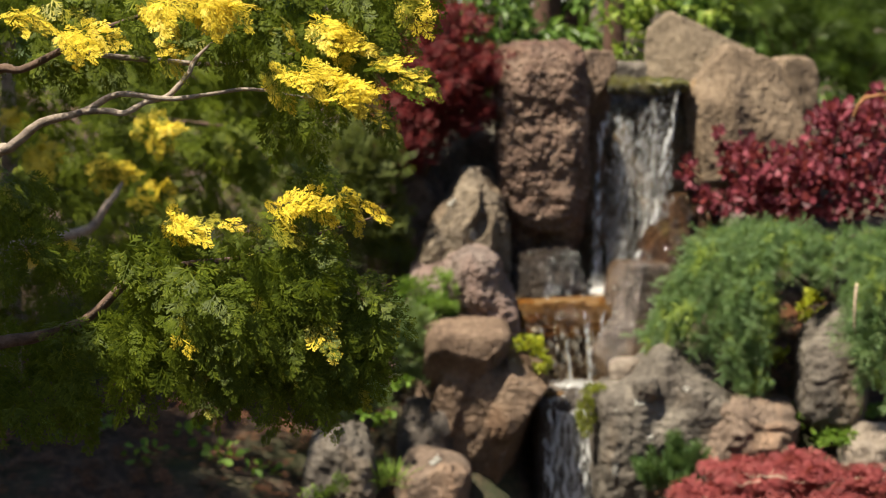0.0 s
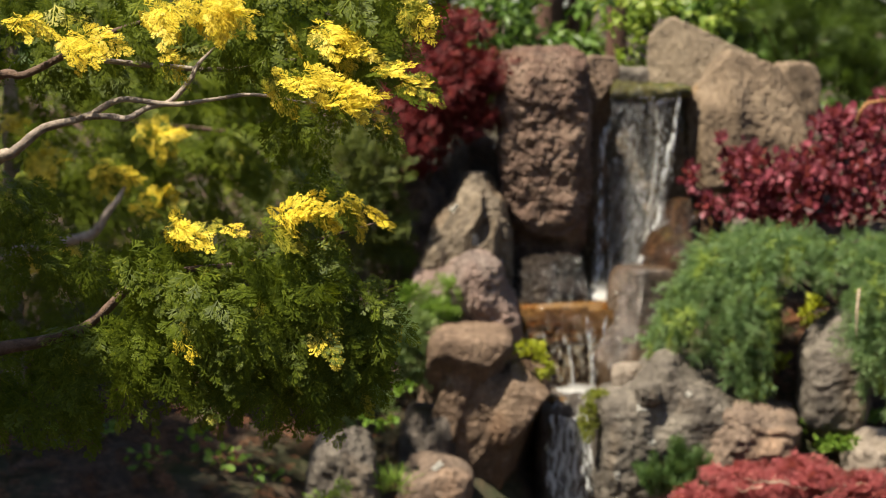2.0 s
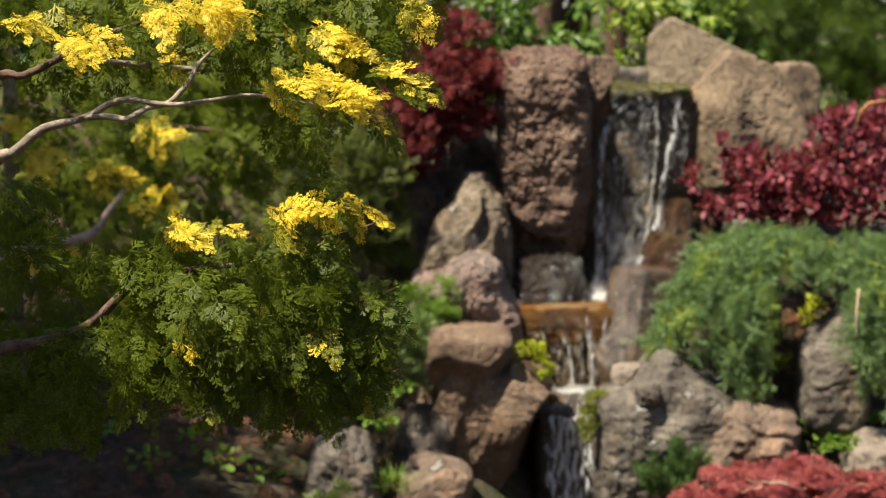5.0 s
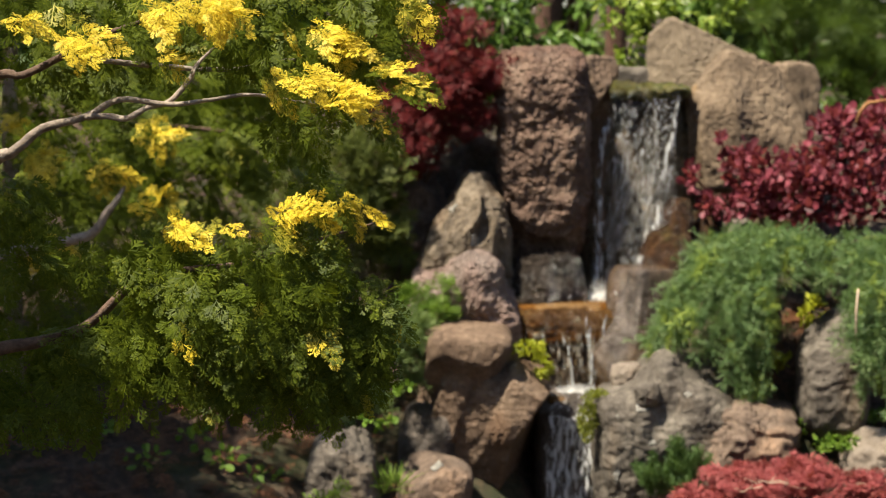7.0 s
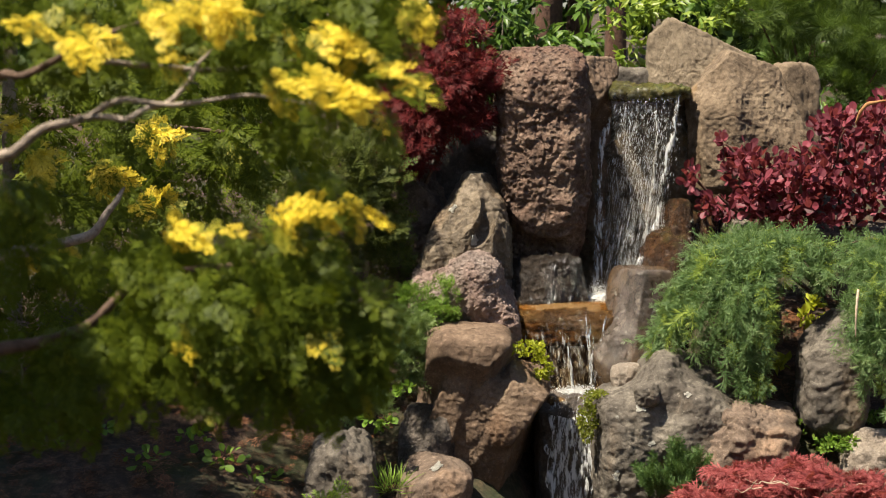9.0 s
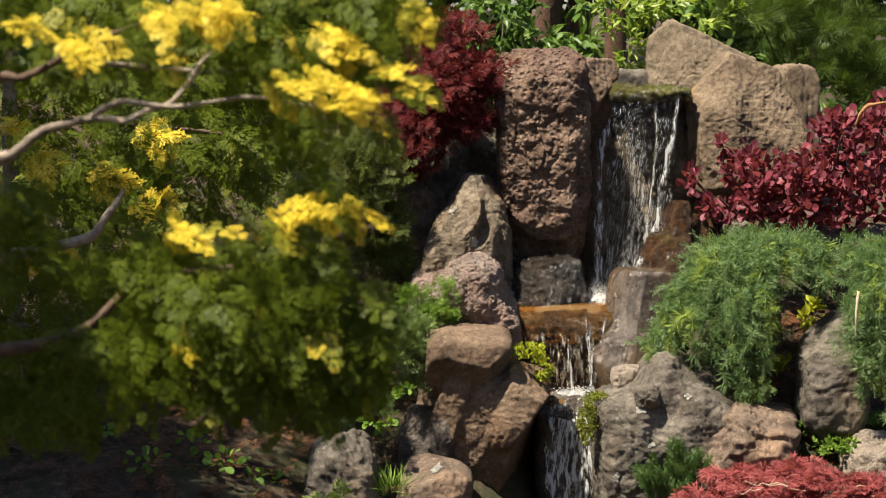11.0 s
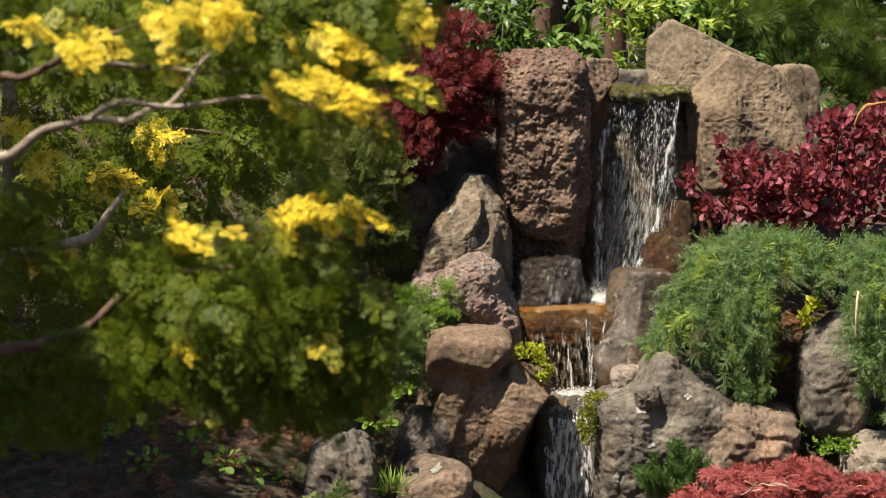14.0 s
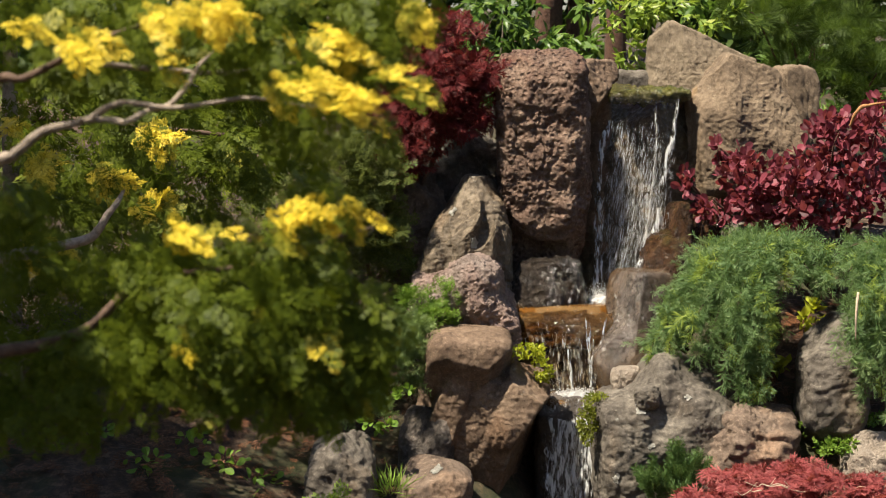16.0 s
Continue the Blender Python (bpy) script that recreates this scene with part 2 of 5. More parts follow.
M_BROADLIGHT = foliage("light_green_glossy_leaves", (0.09, 0.15, 0.015), (0.25, 0.33, 0.05), (0.5, 0.5, 0.13), 0.4, 0.4, 0.3)
M_DEAD = foliage("dead_brown_fronds", (0.05, 0.02, 0.01), (0.17, 0.075, 0.035), (0.34, 0.2, 0.1), 0.15)
M_YOUNG = foliage("yellow_green_young_needles", (0.16, 0.22, 0.04), (0.34, 0.42, 0.09), (0.5, 0.52, 0.14), 0.45)
M_LIGHTLEAF = foliage("yellow_green_leaves", (0.14, 0.18, 0.015), (0.36, 0.38, 0.03), (0.6, 0.52, 0.05), 0.4)
M_HERB = foliage("bright_green_creeper", (0.06, 0.12, 0.015), (0.17, 0.27, 0.04), (0.3, 0.36, 0.07), 0.35)
M_MOSS = foliage("yellow_green_moss", (0.07, 0.085, 0.01), (0.2, 0.22, 0.025), (0.42, 0.4, 0.05), 0.3)
M_LICHEN = stone("pale_lichen", (0.55, 0.52, 0.45), (0.7, 0.67, 0.6), (0.78, 0.76, 0.7), (0.6, 0.56, 0.48), 0.7, 120, 0.3, 0.95)
M_ROSEMARY = foliage("grey_green_needle_leaves", (0.075, 0.12, 0.04), (0.2, 0.27, 0.09), (0.34, 0.4, 0.16), 0.35)
M_GRASS = foliage("grass_blades", (0.08, 0.14, 0.02), (0.22, 0.33, 0.05), (0.4, 0.42, 0.1), 0.35)
M_FAR = foliage("far_dark_foliage", (0.015, 0.035, 0.006), (0.055, 0.09, 0.014), (0.16, 0.2, 0.03), 0.3)
M_BARK = bark("brown_bark", (0.035, 0.019, 0.012), (0.17, 0.105, 0.07))
M_GREYBARK = bark("grey_brown_bark", (0.1, 0.075, 0.055), (0.42, 0.34, 0.27))
M_REDBARK = bark("red_brown_trunk_bark", (0.03, 0.013, 0.008), (0.12, 0.056, 0.032))
M_STRAW = bark("bleached_twig", (0.35, 0.25, 0.17), (0.62, 0.48, 0.35))
M_STALK = bark("orange_tan_stalk", (0.24, 0.1, 0.035), (0.5, 0.26, 0.1))


# ---- mesh helpers ----
def grid_noise(p, seed=0):
    """Smooth value noise between -1 and 1 at the rows of p."""
    p = np.asarray(p, float) + seed * 17.37
    i = np.floor(p).astype(np.int64)
    f = p - i
    f = f * f * f * (f * (f * 6 - 15) + 10)

    def corner(a, b, c):
        h = (i[:, 0] + a) * 374761393 + (i[:, 1] + b) * 668265263 + (i[:, 2] + c) * 2147483647 + seed * 1013
        h = (h ^ (h >> 13)) * 1274126177
        h = (h ^ (h >> 16)) & 0xFFFFF
        return h / 524287.5 - 1

    total = 0
    for a in (0, 1):
        for b in (0, 1):
            for c in (0, 1):
                w = (f[:, 0] if a else 1 - f[:, 0]) * (f[:, 1] if b else 1 - f[:, 1]) * (f[:, 2] if c else 1 - f[:, 2])
                total = total + w * corner(a, b, c)
    return total


def clouds(p, scale, octaves=4, seed=0, gain=0.5, ridge=False):
    total, amp = 0, 1.0
    for k in range(octaves):
        n = grid_noise(np.asarray(p) * scale * 2 ** k, seed + k)
        total = total + amp * (1 - 2 * np.abs(n) if ridge else n)
        amp *= gain
    return total


def mesh_of(name, verts, faces, material, smooth=False):
    """A mesh of faces that all have the same number of corners."""
    verts, faces = np.asarray(verts, np.float32), np.asarray(faces, np.int32)
    me = bpy.data.meshes.new(name)
    k = faces.shape[1]
    me.vertices.add(len(verts))
    me.vertices.foreach_set("co", verts.ravel())
    me.loops.add(faces.size)
    me.loops.foreach_set("vertex_index", faces.ravel())
    me.polygons.add(len(faces))
    me.polygons.foreach_set("loop_start", np.arange(0, faces.size, k, dtype=np.int32))
    me.polygons.foreach_set("use_smooth", np.full(len(faces), smooth))
    me.materials.append(material)
    me.update(calc_edges=True)
    return me


def part(name, data, parent, label="", kind=""):
    """A mesh as a part under a thing or under a part."""
    ob = new(name, data)
    ob.parent = parent
    return tagged(ob, label, kind=kind)


def thing(name, at, label, category, group="", kind=""):
    """An empty at the base of a thing, to which its parts belong."""
    ob = new(name)
    ob.location = at
    ob.empty_display_size = 0.05
    return tagged(ob, label, category, group, kind)


_balls = {}


def ball(level):
    """Unit sphere points and triangles."""
    if level not in _balls:
        bm = bmesh.new()
        bmesh.ops.create_icosphere(bm, subdivisions=level, radius=1)
        bm.verts.ensure_lookup_table()
        _balls[level] = (np.array([v.co for v in bm.verts]), np.array([[v.index for v in f.verts] for f in bm.faces]))
        bm.free()
    return _balls[level]


def ground_height(x, y):
    """The bed: level by the camera, then a bank with the stream's cut in it."""
    x, y = np.asarray(x, float), np.asarray(y, float)
    z = np.interp(y, [-1e4, 8.6, 9.2, 9.6, 10.1, 10.5, 11.5, 14, 18, 40, 1e4], [-0.22, -0.22, -0.1, 0.14, 0.46, 0.8, 1.0, 1.35, 1.6, 2.0, 2.0])
    z = z + 0.2 * np.clip((-0.45 - x) / 0.4, 0, 1) * np.clip((y - 8.0) / 0.8, 0, 1) * np.clip((10.3 - y) / 0.6, 0, 1)
    z = z + 0.17 * np.clip((x - 1.12) / 0.15, 0, 1) * np.clip((y - 9.05) / 0.3, 0, 1) * np.clip((10.3 - y) / 0.4, 0, 1)
    cut = np.exp(-((x - 0.5) / 0.2) ** 2) * np.clip((y - 8.3) / 0.5, 0, 1) * np.clip((10.35 - y) / 0.15, 0, 1)
    z = z - 0.42 * cut
    return z


class Bag:
    """Gathers many small triangle pieces into one mesh."""

    def __init__(self):
        self.verts, self.faces, self.count, self.loose = [], [], 0, None

    def scatter(self, verts, faces, frames, places, sizes):
        """Copies of one piece: frames (n,3,3) hold its axes as columns."""
        n = len(places)
        if n == 0:
            return
        if self.loose is not None:
            self.loose += [(verts, faces, frames[i], places[i], sizes[i]) for i in range(n)]
            return
        v = np.einsum("nij,kj->nki", frames, verts) * np.asarray(sizes)[:, None, None] + np.asarray(places)[:, None, :]
        f = faces[None] + (np.arange(n) * len(verts))[:, None, None] + self.count
        self.verts.append(v.reshape(-1, 3))
        self.faces.append(f.reshape(-1, 3))
        self.count += n * len(verts)

    def mesh(self, name, material, smooth=False):
        return mesh_of(name, np.concatenate(self.verts), np.concatenate(self.faces), material, smooth)


def unit(v):
    v = np.asarray(v, float)
    return v / np.maximum(np.linalg.norm(v, axis=-1, keepdims=True), 1e-9)


def frames_of(along, normal):
    """Axes for pieces whose y runs along and whose z is near normal."""
    y = unit(along)
    x = unit(np.cross(y, normal))
    z = np.cross(x, y)
    return np.stack([x, y, z], axis=2)


def tube(points, radii, sides=7, rough=0.0, seed=0):
    """A tapered round limb along points, as vertices and triangles."""
    pts = np.asarray(points, float)
    fine = []
    m = len(pts)
    for i in range(m - 1):
        p0, p1, p2, p3 = pts[max(i - 1, 0)], pts[i], pts[i + 1], pts[min(i + 2, m - 1)]
        for t in np.linspace(0, 1, 6)[:-1]:
            fine.append(0.5 * (2 * p1 + (p2 - p0) * t + (2 * p0 - 5 * p1 + 4 * p2 - p3) * t * t + (3 * p1 - p0 - 3 * p2 + p3) * t ** 3))
    fine.append(pts[-1])
    fine = np.array(fine)
    rad = np.interp(np.linspace(0, 1, len(fine)), np.linspace(0, 1, len(radii)), radii)
    tang = unit(np.gradient(fine, axis=0))
    ref = np.where(np.abs(tang[:, 2:3]) > 0.9, [[1.0, 0, 0]], [[0, 0, 1.0]])
    a = unit(np.cross(tang, ref))
    b = np.cross(tang, a)
    ang = np.linspace(0, 2 * math.pi, sides, endpoint=False)
    ring = a[:, None] * np.cos(ang)[None, :, None] + b[:, None] * np.sin(ang)[None, :, None]
    v = fine[:, None] + ring * rad[:, None, None]
    if rough:
        v = v + ring * (clouds(v.reshape(-1, 3), 40, 3, seed).reshape(len(fine), sides, 1) * rad[:, None, None] * rough)
    faces = []
    for i in range(len(fine) - 1):
        for j in range(sides):
            k = (j + 1) % sides
            p, q, r, s = i * sides + j, i * sides + k, (i + 1) * sides + k, (i + 1) * sides + j
            faces += [(p, q, r), (p, r, s)]
    top = (len(fine) - 1) * sides
    for j in range(1, sides - 1):
        faces += [(0, j + 1, j), (top, top + j, top + j + 1)]
    return v.reshape(-1, 3), np.array(faces)


def limb(name, points, radii, material, parent, sides=7, rough=0.15, label=""):
    v, f = tube(np.asarray(points) - np.array(parent.location), radii, sides, rough, len(points))
    return part(name, mesh_of(name, v, f, material, True), parent, label)


# ---- leaf shapes (unit length along y, upper side z) ----
def kite(w, fold=0.15, curl=0.1):
    """A folded leaf."""
    v = np.array([(0, 0, 0), (w * 0.75, 0.3, fold * w), (w, 0.6, fold * w * 0.8 - curl * 0.3), (0, 1, -curl), (-w, 0.6, fold * w * 0.8 - curl * 0.3), (-w * 0.75, 0.3, fold * w), (0, 0.5, -0.02)])
    f = np.array([(0, 1, 6), (1, 2, 6), (2, 3, 6), (3, 4, 6), (4, 5, 6), (5, 0, 6)])
    return v, f


def oval(w, fold=0.2, curl=0.1, rim=10):
    """A round leaf with a short stalk, folded along its middle."""
    v = [(0, 0, 0), (0, 0.25, -0.01), (0, 0.6, -0.02 - curl * 0.3)]
    for k in range(rim):
        a = 2 * math.pi * k / rim
        x, y = w * math.sin(a), 0.6 - 0.4 * math.cos(a)
        v.append((x, y, abs(x) * fold - curl * (y - 0.2) ** 2))
    f = [(2, 3 + k, 3 + (k + 1) % rim) for k in range(rim)] + [(0, 3, 4), (0, 3 + rim - 1, 3)]
    return np.array(v), np.array(f)


def strips(rows):
    """Thin pointed slips: rows of (start, end, width, lift)."""
    v, f = [], []
    for a, b, w, lift in rows:
        a, b = np.array(a, float), np.array(b, float)
        d = b - a
        side = np.array([-d[1], d[0], 0])
        side = side / max(np.linalg.norm(side), 1e-9) * w / 2
        k = len(v)
        v += [a, a + 0.6 * d + side + (0, 0, lift), b, a + 0.6 * d - side + (0, 0, lift)]
        f += [(k, k + 1, k + 2), (k, k + 2, k + 3)]
    return np.array(v), np.array(f)


def fingers(rows):
    """Blunt slips, narrow at the foot and rounded at the tip: rows of (start, end, width, lift)."""
    v, f = [], []
    for a, b, w, lift in rows:
        a, b = np.array(a, float), np.array(b, float)
        d = b - a
        side = np.array([-d[1], d[0], 0])
        side = side / max(np.linalg.norm(side), 1e-9) * w / 2
        k = len(v)
        v += [a, a + 0.45 * d + side + (0, 0, lift), a + 0.82 * d + side * 0.8, b, a + 0.82 * d - side * 0.8, a + 0.45 * d - side + (0, 0, lift)]
        f += [(k, k + 1, k + 5), (k + 1, k + 2, k + 4), (k + 1, k + 4, k + 5), (k + 2, k + 3, k + 4)]
    return np.array(v), np.array(f)


def fan_spray(seed, width=0.024, twigs=9, slips=strips):
    """A flat fern-like spray of scale leaves, as cypress has."""
    rng = random.Random(seed)
    rows = [((0, 0, 0), (0, 0.5, 0.01), width, 0), ((0, 0.45, 0.01), (0, 1, -0.06), width * 1.2, 0)]
    for i in range(twigs):
        t = 0.1 + 0.82 * i / (twigs - 1)
        side = 1 if i % 2 else -1
        ln = (0.52 * (1 - t) ** 0.7 + 0.12) * rng.uniform(0.75, 1.15)
        ang = radians(rng.uniform(34, 52)) * side
        start = np.array((0, t, -0.06 * t * t))
        head = np.array((math.sin(ang), math.cos(ang), rng.uniform(-0.25, 0.1)))
        end = start + head * ln
        rows.append((start, end, width * 1.15, 0.006))
        for j in range(2, int(2 + ln * 11)):
            u = j / (2 + ln * 11)
            s2 = 1 if j % 2 else -1
            a2 = ang + radians(rng.uniform(30, 50)) * s2
            l2 = ln * (0.5 * (1 - u) + 0.14) * rng.uniform(0.8, 1.2)
            p = start + head * ln * u
            q = p + np.array((math.sin(a2), math.cos(a2), rng.uniform(-0.3, 0.15))) * l2
            rows.append((p, q, width * 1.1, 0.006))
    return slips(rows)


def lace_leaf(seed):
    """A finely cut maple leaf of seven slim lobes."""
    rng = random.Random(seed)
    rows = []
    for k in range(7):
        ang = radians((k - 3) * 27 + rng.uniform(-6, 6))
        ln = (1 - 0.12 * abs(k - 3)) * rng.uniform(0.8, 1.05)
        end = np.array((math.sin(ang) * ln, math.cos(ang) * ln, -0.3 * ln * rng.random()))
        rows.append(((0, 0, 0), end, 0.1, 0.02))
        for s in (1, -1):
            a2 = ang + s * radians(32)
            rows.append((end * 0.45, end * 0.45 + np.array((math.sin(a2), math.cos(a2), -0.15)) * ln * 0.34, 0.06, 0))
    return strips(rows)


def needle_tuft(seed, count, width, spread):
    """Needles that spring from one point."""
    rng = random.Random(seed)
    rows = []
    for k in range(count):
        th, ph = rng.uniform(0, 2 * math.pi), radians(rng.uniform(10, spread))
        end = np.array((math.sin(ph) * math.cos(th), math.cos(ph), math.sin(ph) * math.sin(th))) * rng.uniform(0.75, 1.05)
        rows.append(((0, 0, 0), end, width, 0))
    return strips(rows)


def needle_shoot(seed, count, width, length):
    """A shoot with needles all along it, pointing forwards."""
    rng = random.Random(seed)
    rows = [((0, 0, 0), (0, 1, 0), width * 1.2, 0)]
    for k in range(count):
        t = k / count
        th = rng.uniform(0, 2 * math.pi)
        end = np.array((math.cos(th) * length, t + length * 0.7, math.sin(th) * length))
        rows.append(((0, t, 0), end, width, 0))
    return strips(rows)


SPRAYS = [fan_spray(s, 0.056, 8, fingers) for s in range(6)]
SMALL_SPRAYS = [fan_spray(s + 20, 0.05, 7) for s in range(4)]
LACE = [lace_leaf(s) for s in range(4)]
TUFTS = [needle_tuft(s, 16, 0.062, 75) for s in range(4)]
LONG_TUFTS = [needle_tuft(s + 9, 26, 0.022, 65) for s in range(4)]
SHOOTS = [needle_shoot(s, 26, 0.04, 0.22) for s in range(4)]
LEAVES = [kite(0.3, 0.2, 0.1), kite(0.26, 0.4, 0.25), kite(0.34, 0.1, -0.05)]
ROUND = [oval(0.34, 0.25, 0.1), oval(0.38, 0.1, 0.3), oval(0.32, 0.5, -0.1)]
SLIM = [kite(0.16, 0.3, 0.2), kite(0.19, 0.2, 0.1), kite(0.14, 0.5, 0.3)]


def spread(rng, n, shell=0.0):
    """Random points in a unit ball; shell pushes them outwards."""
    d = unit(rng.normal(size=(n, 3)))
    r = rng.random(n) ** (1 / 3)
    return d * (shell + (1 - shell) * r)[:, None]


def fill(bag, shapes, rng, centre, radii, n, size, along, normal, jitter=0.5, shell=0.0, vary=0.35, clump=0.0):
    """Leaves in a soft, clumped ellipsoid, that point outwards and along a given way."""
    p = spread(rng, n, shell)
    if clump:
        heads = spread(rng, max(3, n // 14), shell)
        p = heads[rng.integers(0, len(heads), n)] + spread(rng, n) * clump
    at = np.array(centre) + p * np.array(radii)
    way = np.array(along) + 0.6 * unit(p * np.array(radii)) + rng.normal(size=(n, 3)) * jitter
    nor = np.array(normal) + rng.normal(size=(n, 3)) * jitter
    fr = frames_of(way, nor)
    sz = size * (1 + vary * rng.uniform(-1, 1, n))
    pick = rng.integers(0, len(shapes), n)
    for k, (v, f) in enumerate(shapes):
        m = pick == k
        bag.scatter(v, f, fr[m], at[m], sz[m])


# ---- ground ----
def make_ground():
    xs = np.concatenate([[-600, -100, -30, -12, -6], np.linspace(-3.5, 3.5, 130), [6, 12, 30, 100, 600]])
    ys = np.concatenate([[-600, -100, -20, -5, 0, 4, 6, 7.5], np.linspace(8, 12.5, 110), [13, 14, 16, 20, 30, 60, 150, 600]])
    gx, gy = np.meshgrid(xs, ys)
    z = ground_height(gx, gy)
    flat = np.stack([gx.ravel(), gy.ravel(), z.ravel()], 1)
    near = np.clip(1 - np.abs(gx.ravel()) / 5, 0, 1)
    flat[:, 2] += near * (0.035 * clouds(flat, 2.5, 4, 3) + 0.012 * clouds(flat, 14, 3, 8))
    w = len(xs)
    i = np.arange(len(ys) - 1)[:, None] * w + np.arange(w - 1)[None]
    i = i.ravel()
    faces = np.stack([i, i + 1, i + w + 1, i + w], 1)
    ob = new("ground", mesh_of("ground", flat, faces, M_SOIL, True))
    return tagged(ob, "brown garden soil with fallen needles and green patches", "ground", kind="structure")


make_ground()


# ---- rocks ----
def rock(label, at, low_high, width, depth, material, seed, box=0.6, taper=0.0, lean=0.0, dome=0.0, rough=0.5, cuts=5, crack=0.26,
         level=5, turn=0, bury=True, planes=(), layers=0.35, fine=0.6, name="boulder", group="stones of the waterfall", slope=0.0):
    """One stone between two heights. box: how blocky; taper, lean, slope: the top's narrowing, shift and fall to one side; cuts: flat
    faces broken off; crack: depth of the clefts; planes: chosen flat faces, as a direction and a distance."""
    rng = np.random.default_rng(seed)
    x, y = at
    low, high = low_high
    if bury:
        low = min(low, float(ground_height(x, y)) - 0.06)
    v, f = ball(level)
    v = v.copy()
    e = 2.0 + 5.0 * box
    v = v / (np.sum(np.abs(v) ** e, 1) ** (1 / e))[:, None]
    for _ in range(cuts * 3):
        n = unit(rng.normal(size=3) * (1, 1, 0.8))
        k = rng.uniform(0.74, 0.98) * (1 + 0.25 * box)
        over = np.maximum(v @ n - k, 0)
        v = v - over[:, None] * n * 0.92
    v = v / np.abs(v).max(0)
    t = (v[:, 2] + 1) / 2
    s = 1 - taper * t ** 1.4
    v[:, 0] = v[:, 0] * s + lean * t
    v[:, 1] = v[:, 1] * (1 - 0.6 * taper * t)
    v[:, 2] = v[:, 2] + slope * v[:, 0] * t
    if dome:
        v[:, 2] = v[:, 2] - dome * t * np.clip(v[:, 0] ** 2, 0, 1)
    for nx, ny, nz, k in planes:
        n = unit(np.array((nx, ny, nz)))
        v = v - np.maximum(v @ n - k, 0)[:, None] * n * 0.94
    half = np.array([width / 2, depth / 2, (high - low) / 2])
    v = v * half
    n = unit(v / half ** 1.5)
    q = v + seed * 3.1
    size = float(np.cbrt(half.prod()))
    d = 0.11 * size * rough * clouds(q, 1.1 / size, 3, seed) + 0.06 * size * rough * clouds(q, 3.0 / size, 5, seed + 5, 0.55, True)
    if crack:
        warp = q + 0.25 * size * np.stack([clouds(q, 1.5 / size, 2, seed + 31 + a) for a in range(3)], 1)
        line = np.abs(grid_noise(warp * (1.3 / size) * np.array([1, 1, 0.6]), seed + 40))
        d = d - crack * 0.16 * size * np.exp(-(line / 0.05) ** 2)
        line = np.abs(grid_noise(warp * (2.6 / size), seed + 47))
        d = d - crack * 0.06 * size * np.exp(-(line / 0.06) ** 2)
    ledge = q[:, 2] * 0.8 + q[:, 0] * 0.5 + 0.12 * clouds(q, 5, 3, seed + 14)
    d = d + layers * 0.03 * (np.abs((ledge * 9) % 1 - 0.5) * 2) ** 3
    d = d + 0.02 * rough * clouds(q, 16, 4, seed + 9, 0.6) + 0.012 * rough * clouds(q, 11, 4, seed + 19, 0.55, True) + 0.008 * fine * clouds(q, 38, 3, seed + 23, 0.6, True)
    v = v + n * d[:, None]
    c, s = math.cos(radians(turn)), math.sin(radians(turn))
    v = v @ np.array([[c, s, 0], [-s, c, 0], [0, 0, 1]])
    v[:, 2] += (high + low) / 2 - low
    ob = new(name, mesh_of(name, v, f, material, True))
    ob.location = (x, y, low)
    return tagged(ob, label, "rock", group)


def scoops(p, size, seed, depth=1.0):
    """Hollows with sharp ridges between them, as a broken stone has."""
    rng = np.random.default_rng(seed)
    low, high = p.min(0) - size, p.max(0) + size
    count = int(min(260, max(12, np.prod((high - low) / size))))
    best = np.full(len(p), 1e9)
    for _ in range(count):
        heart = rng.uniform(low, high)
        tilt = rng.normal(size=3) * 0.35
        gap = p - heart
        best = np.minimum(best, (gap * gap).sum(1) / size + gap @ tilt + rng.uniform(-0.3, 0.3) * size)
    return np.minimum(best, size * 1.5) * depth


def vertex_normals(v, f):
    flat = np.cross(v[f[:, 1]] - v[f[:, 0]], v[f[:, 2]] - v[f[:, 0]])
    n = np.zeros_like(v)
    for k in range(3):
        for a in range(3):
            n[:, a] += np.bincount(f[:, k], flat[:, a], len(v))
    return unit(n)


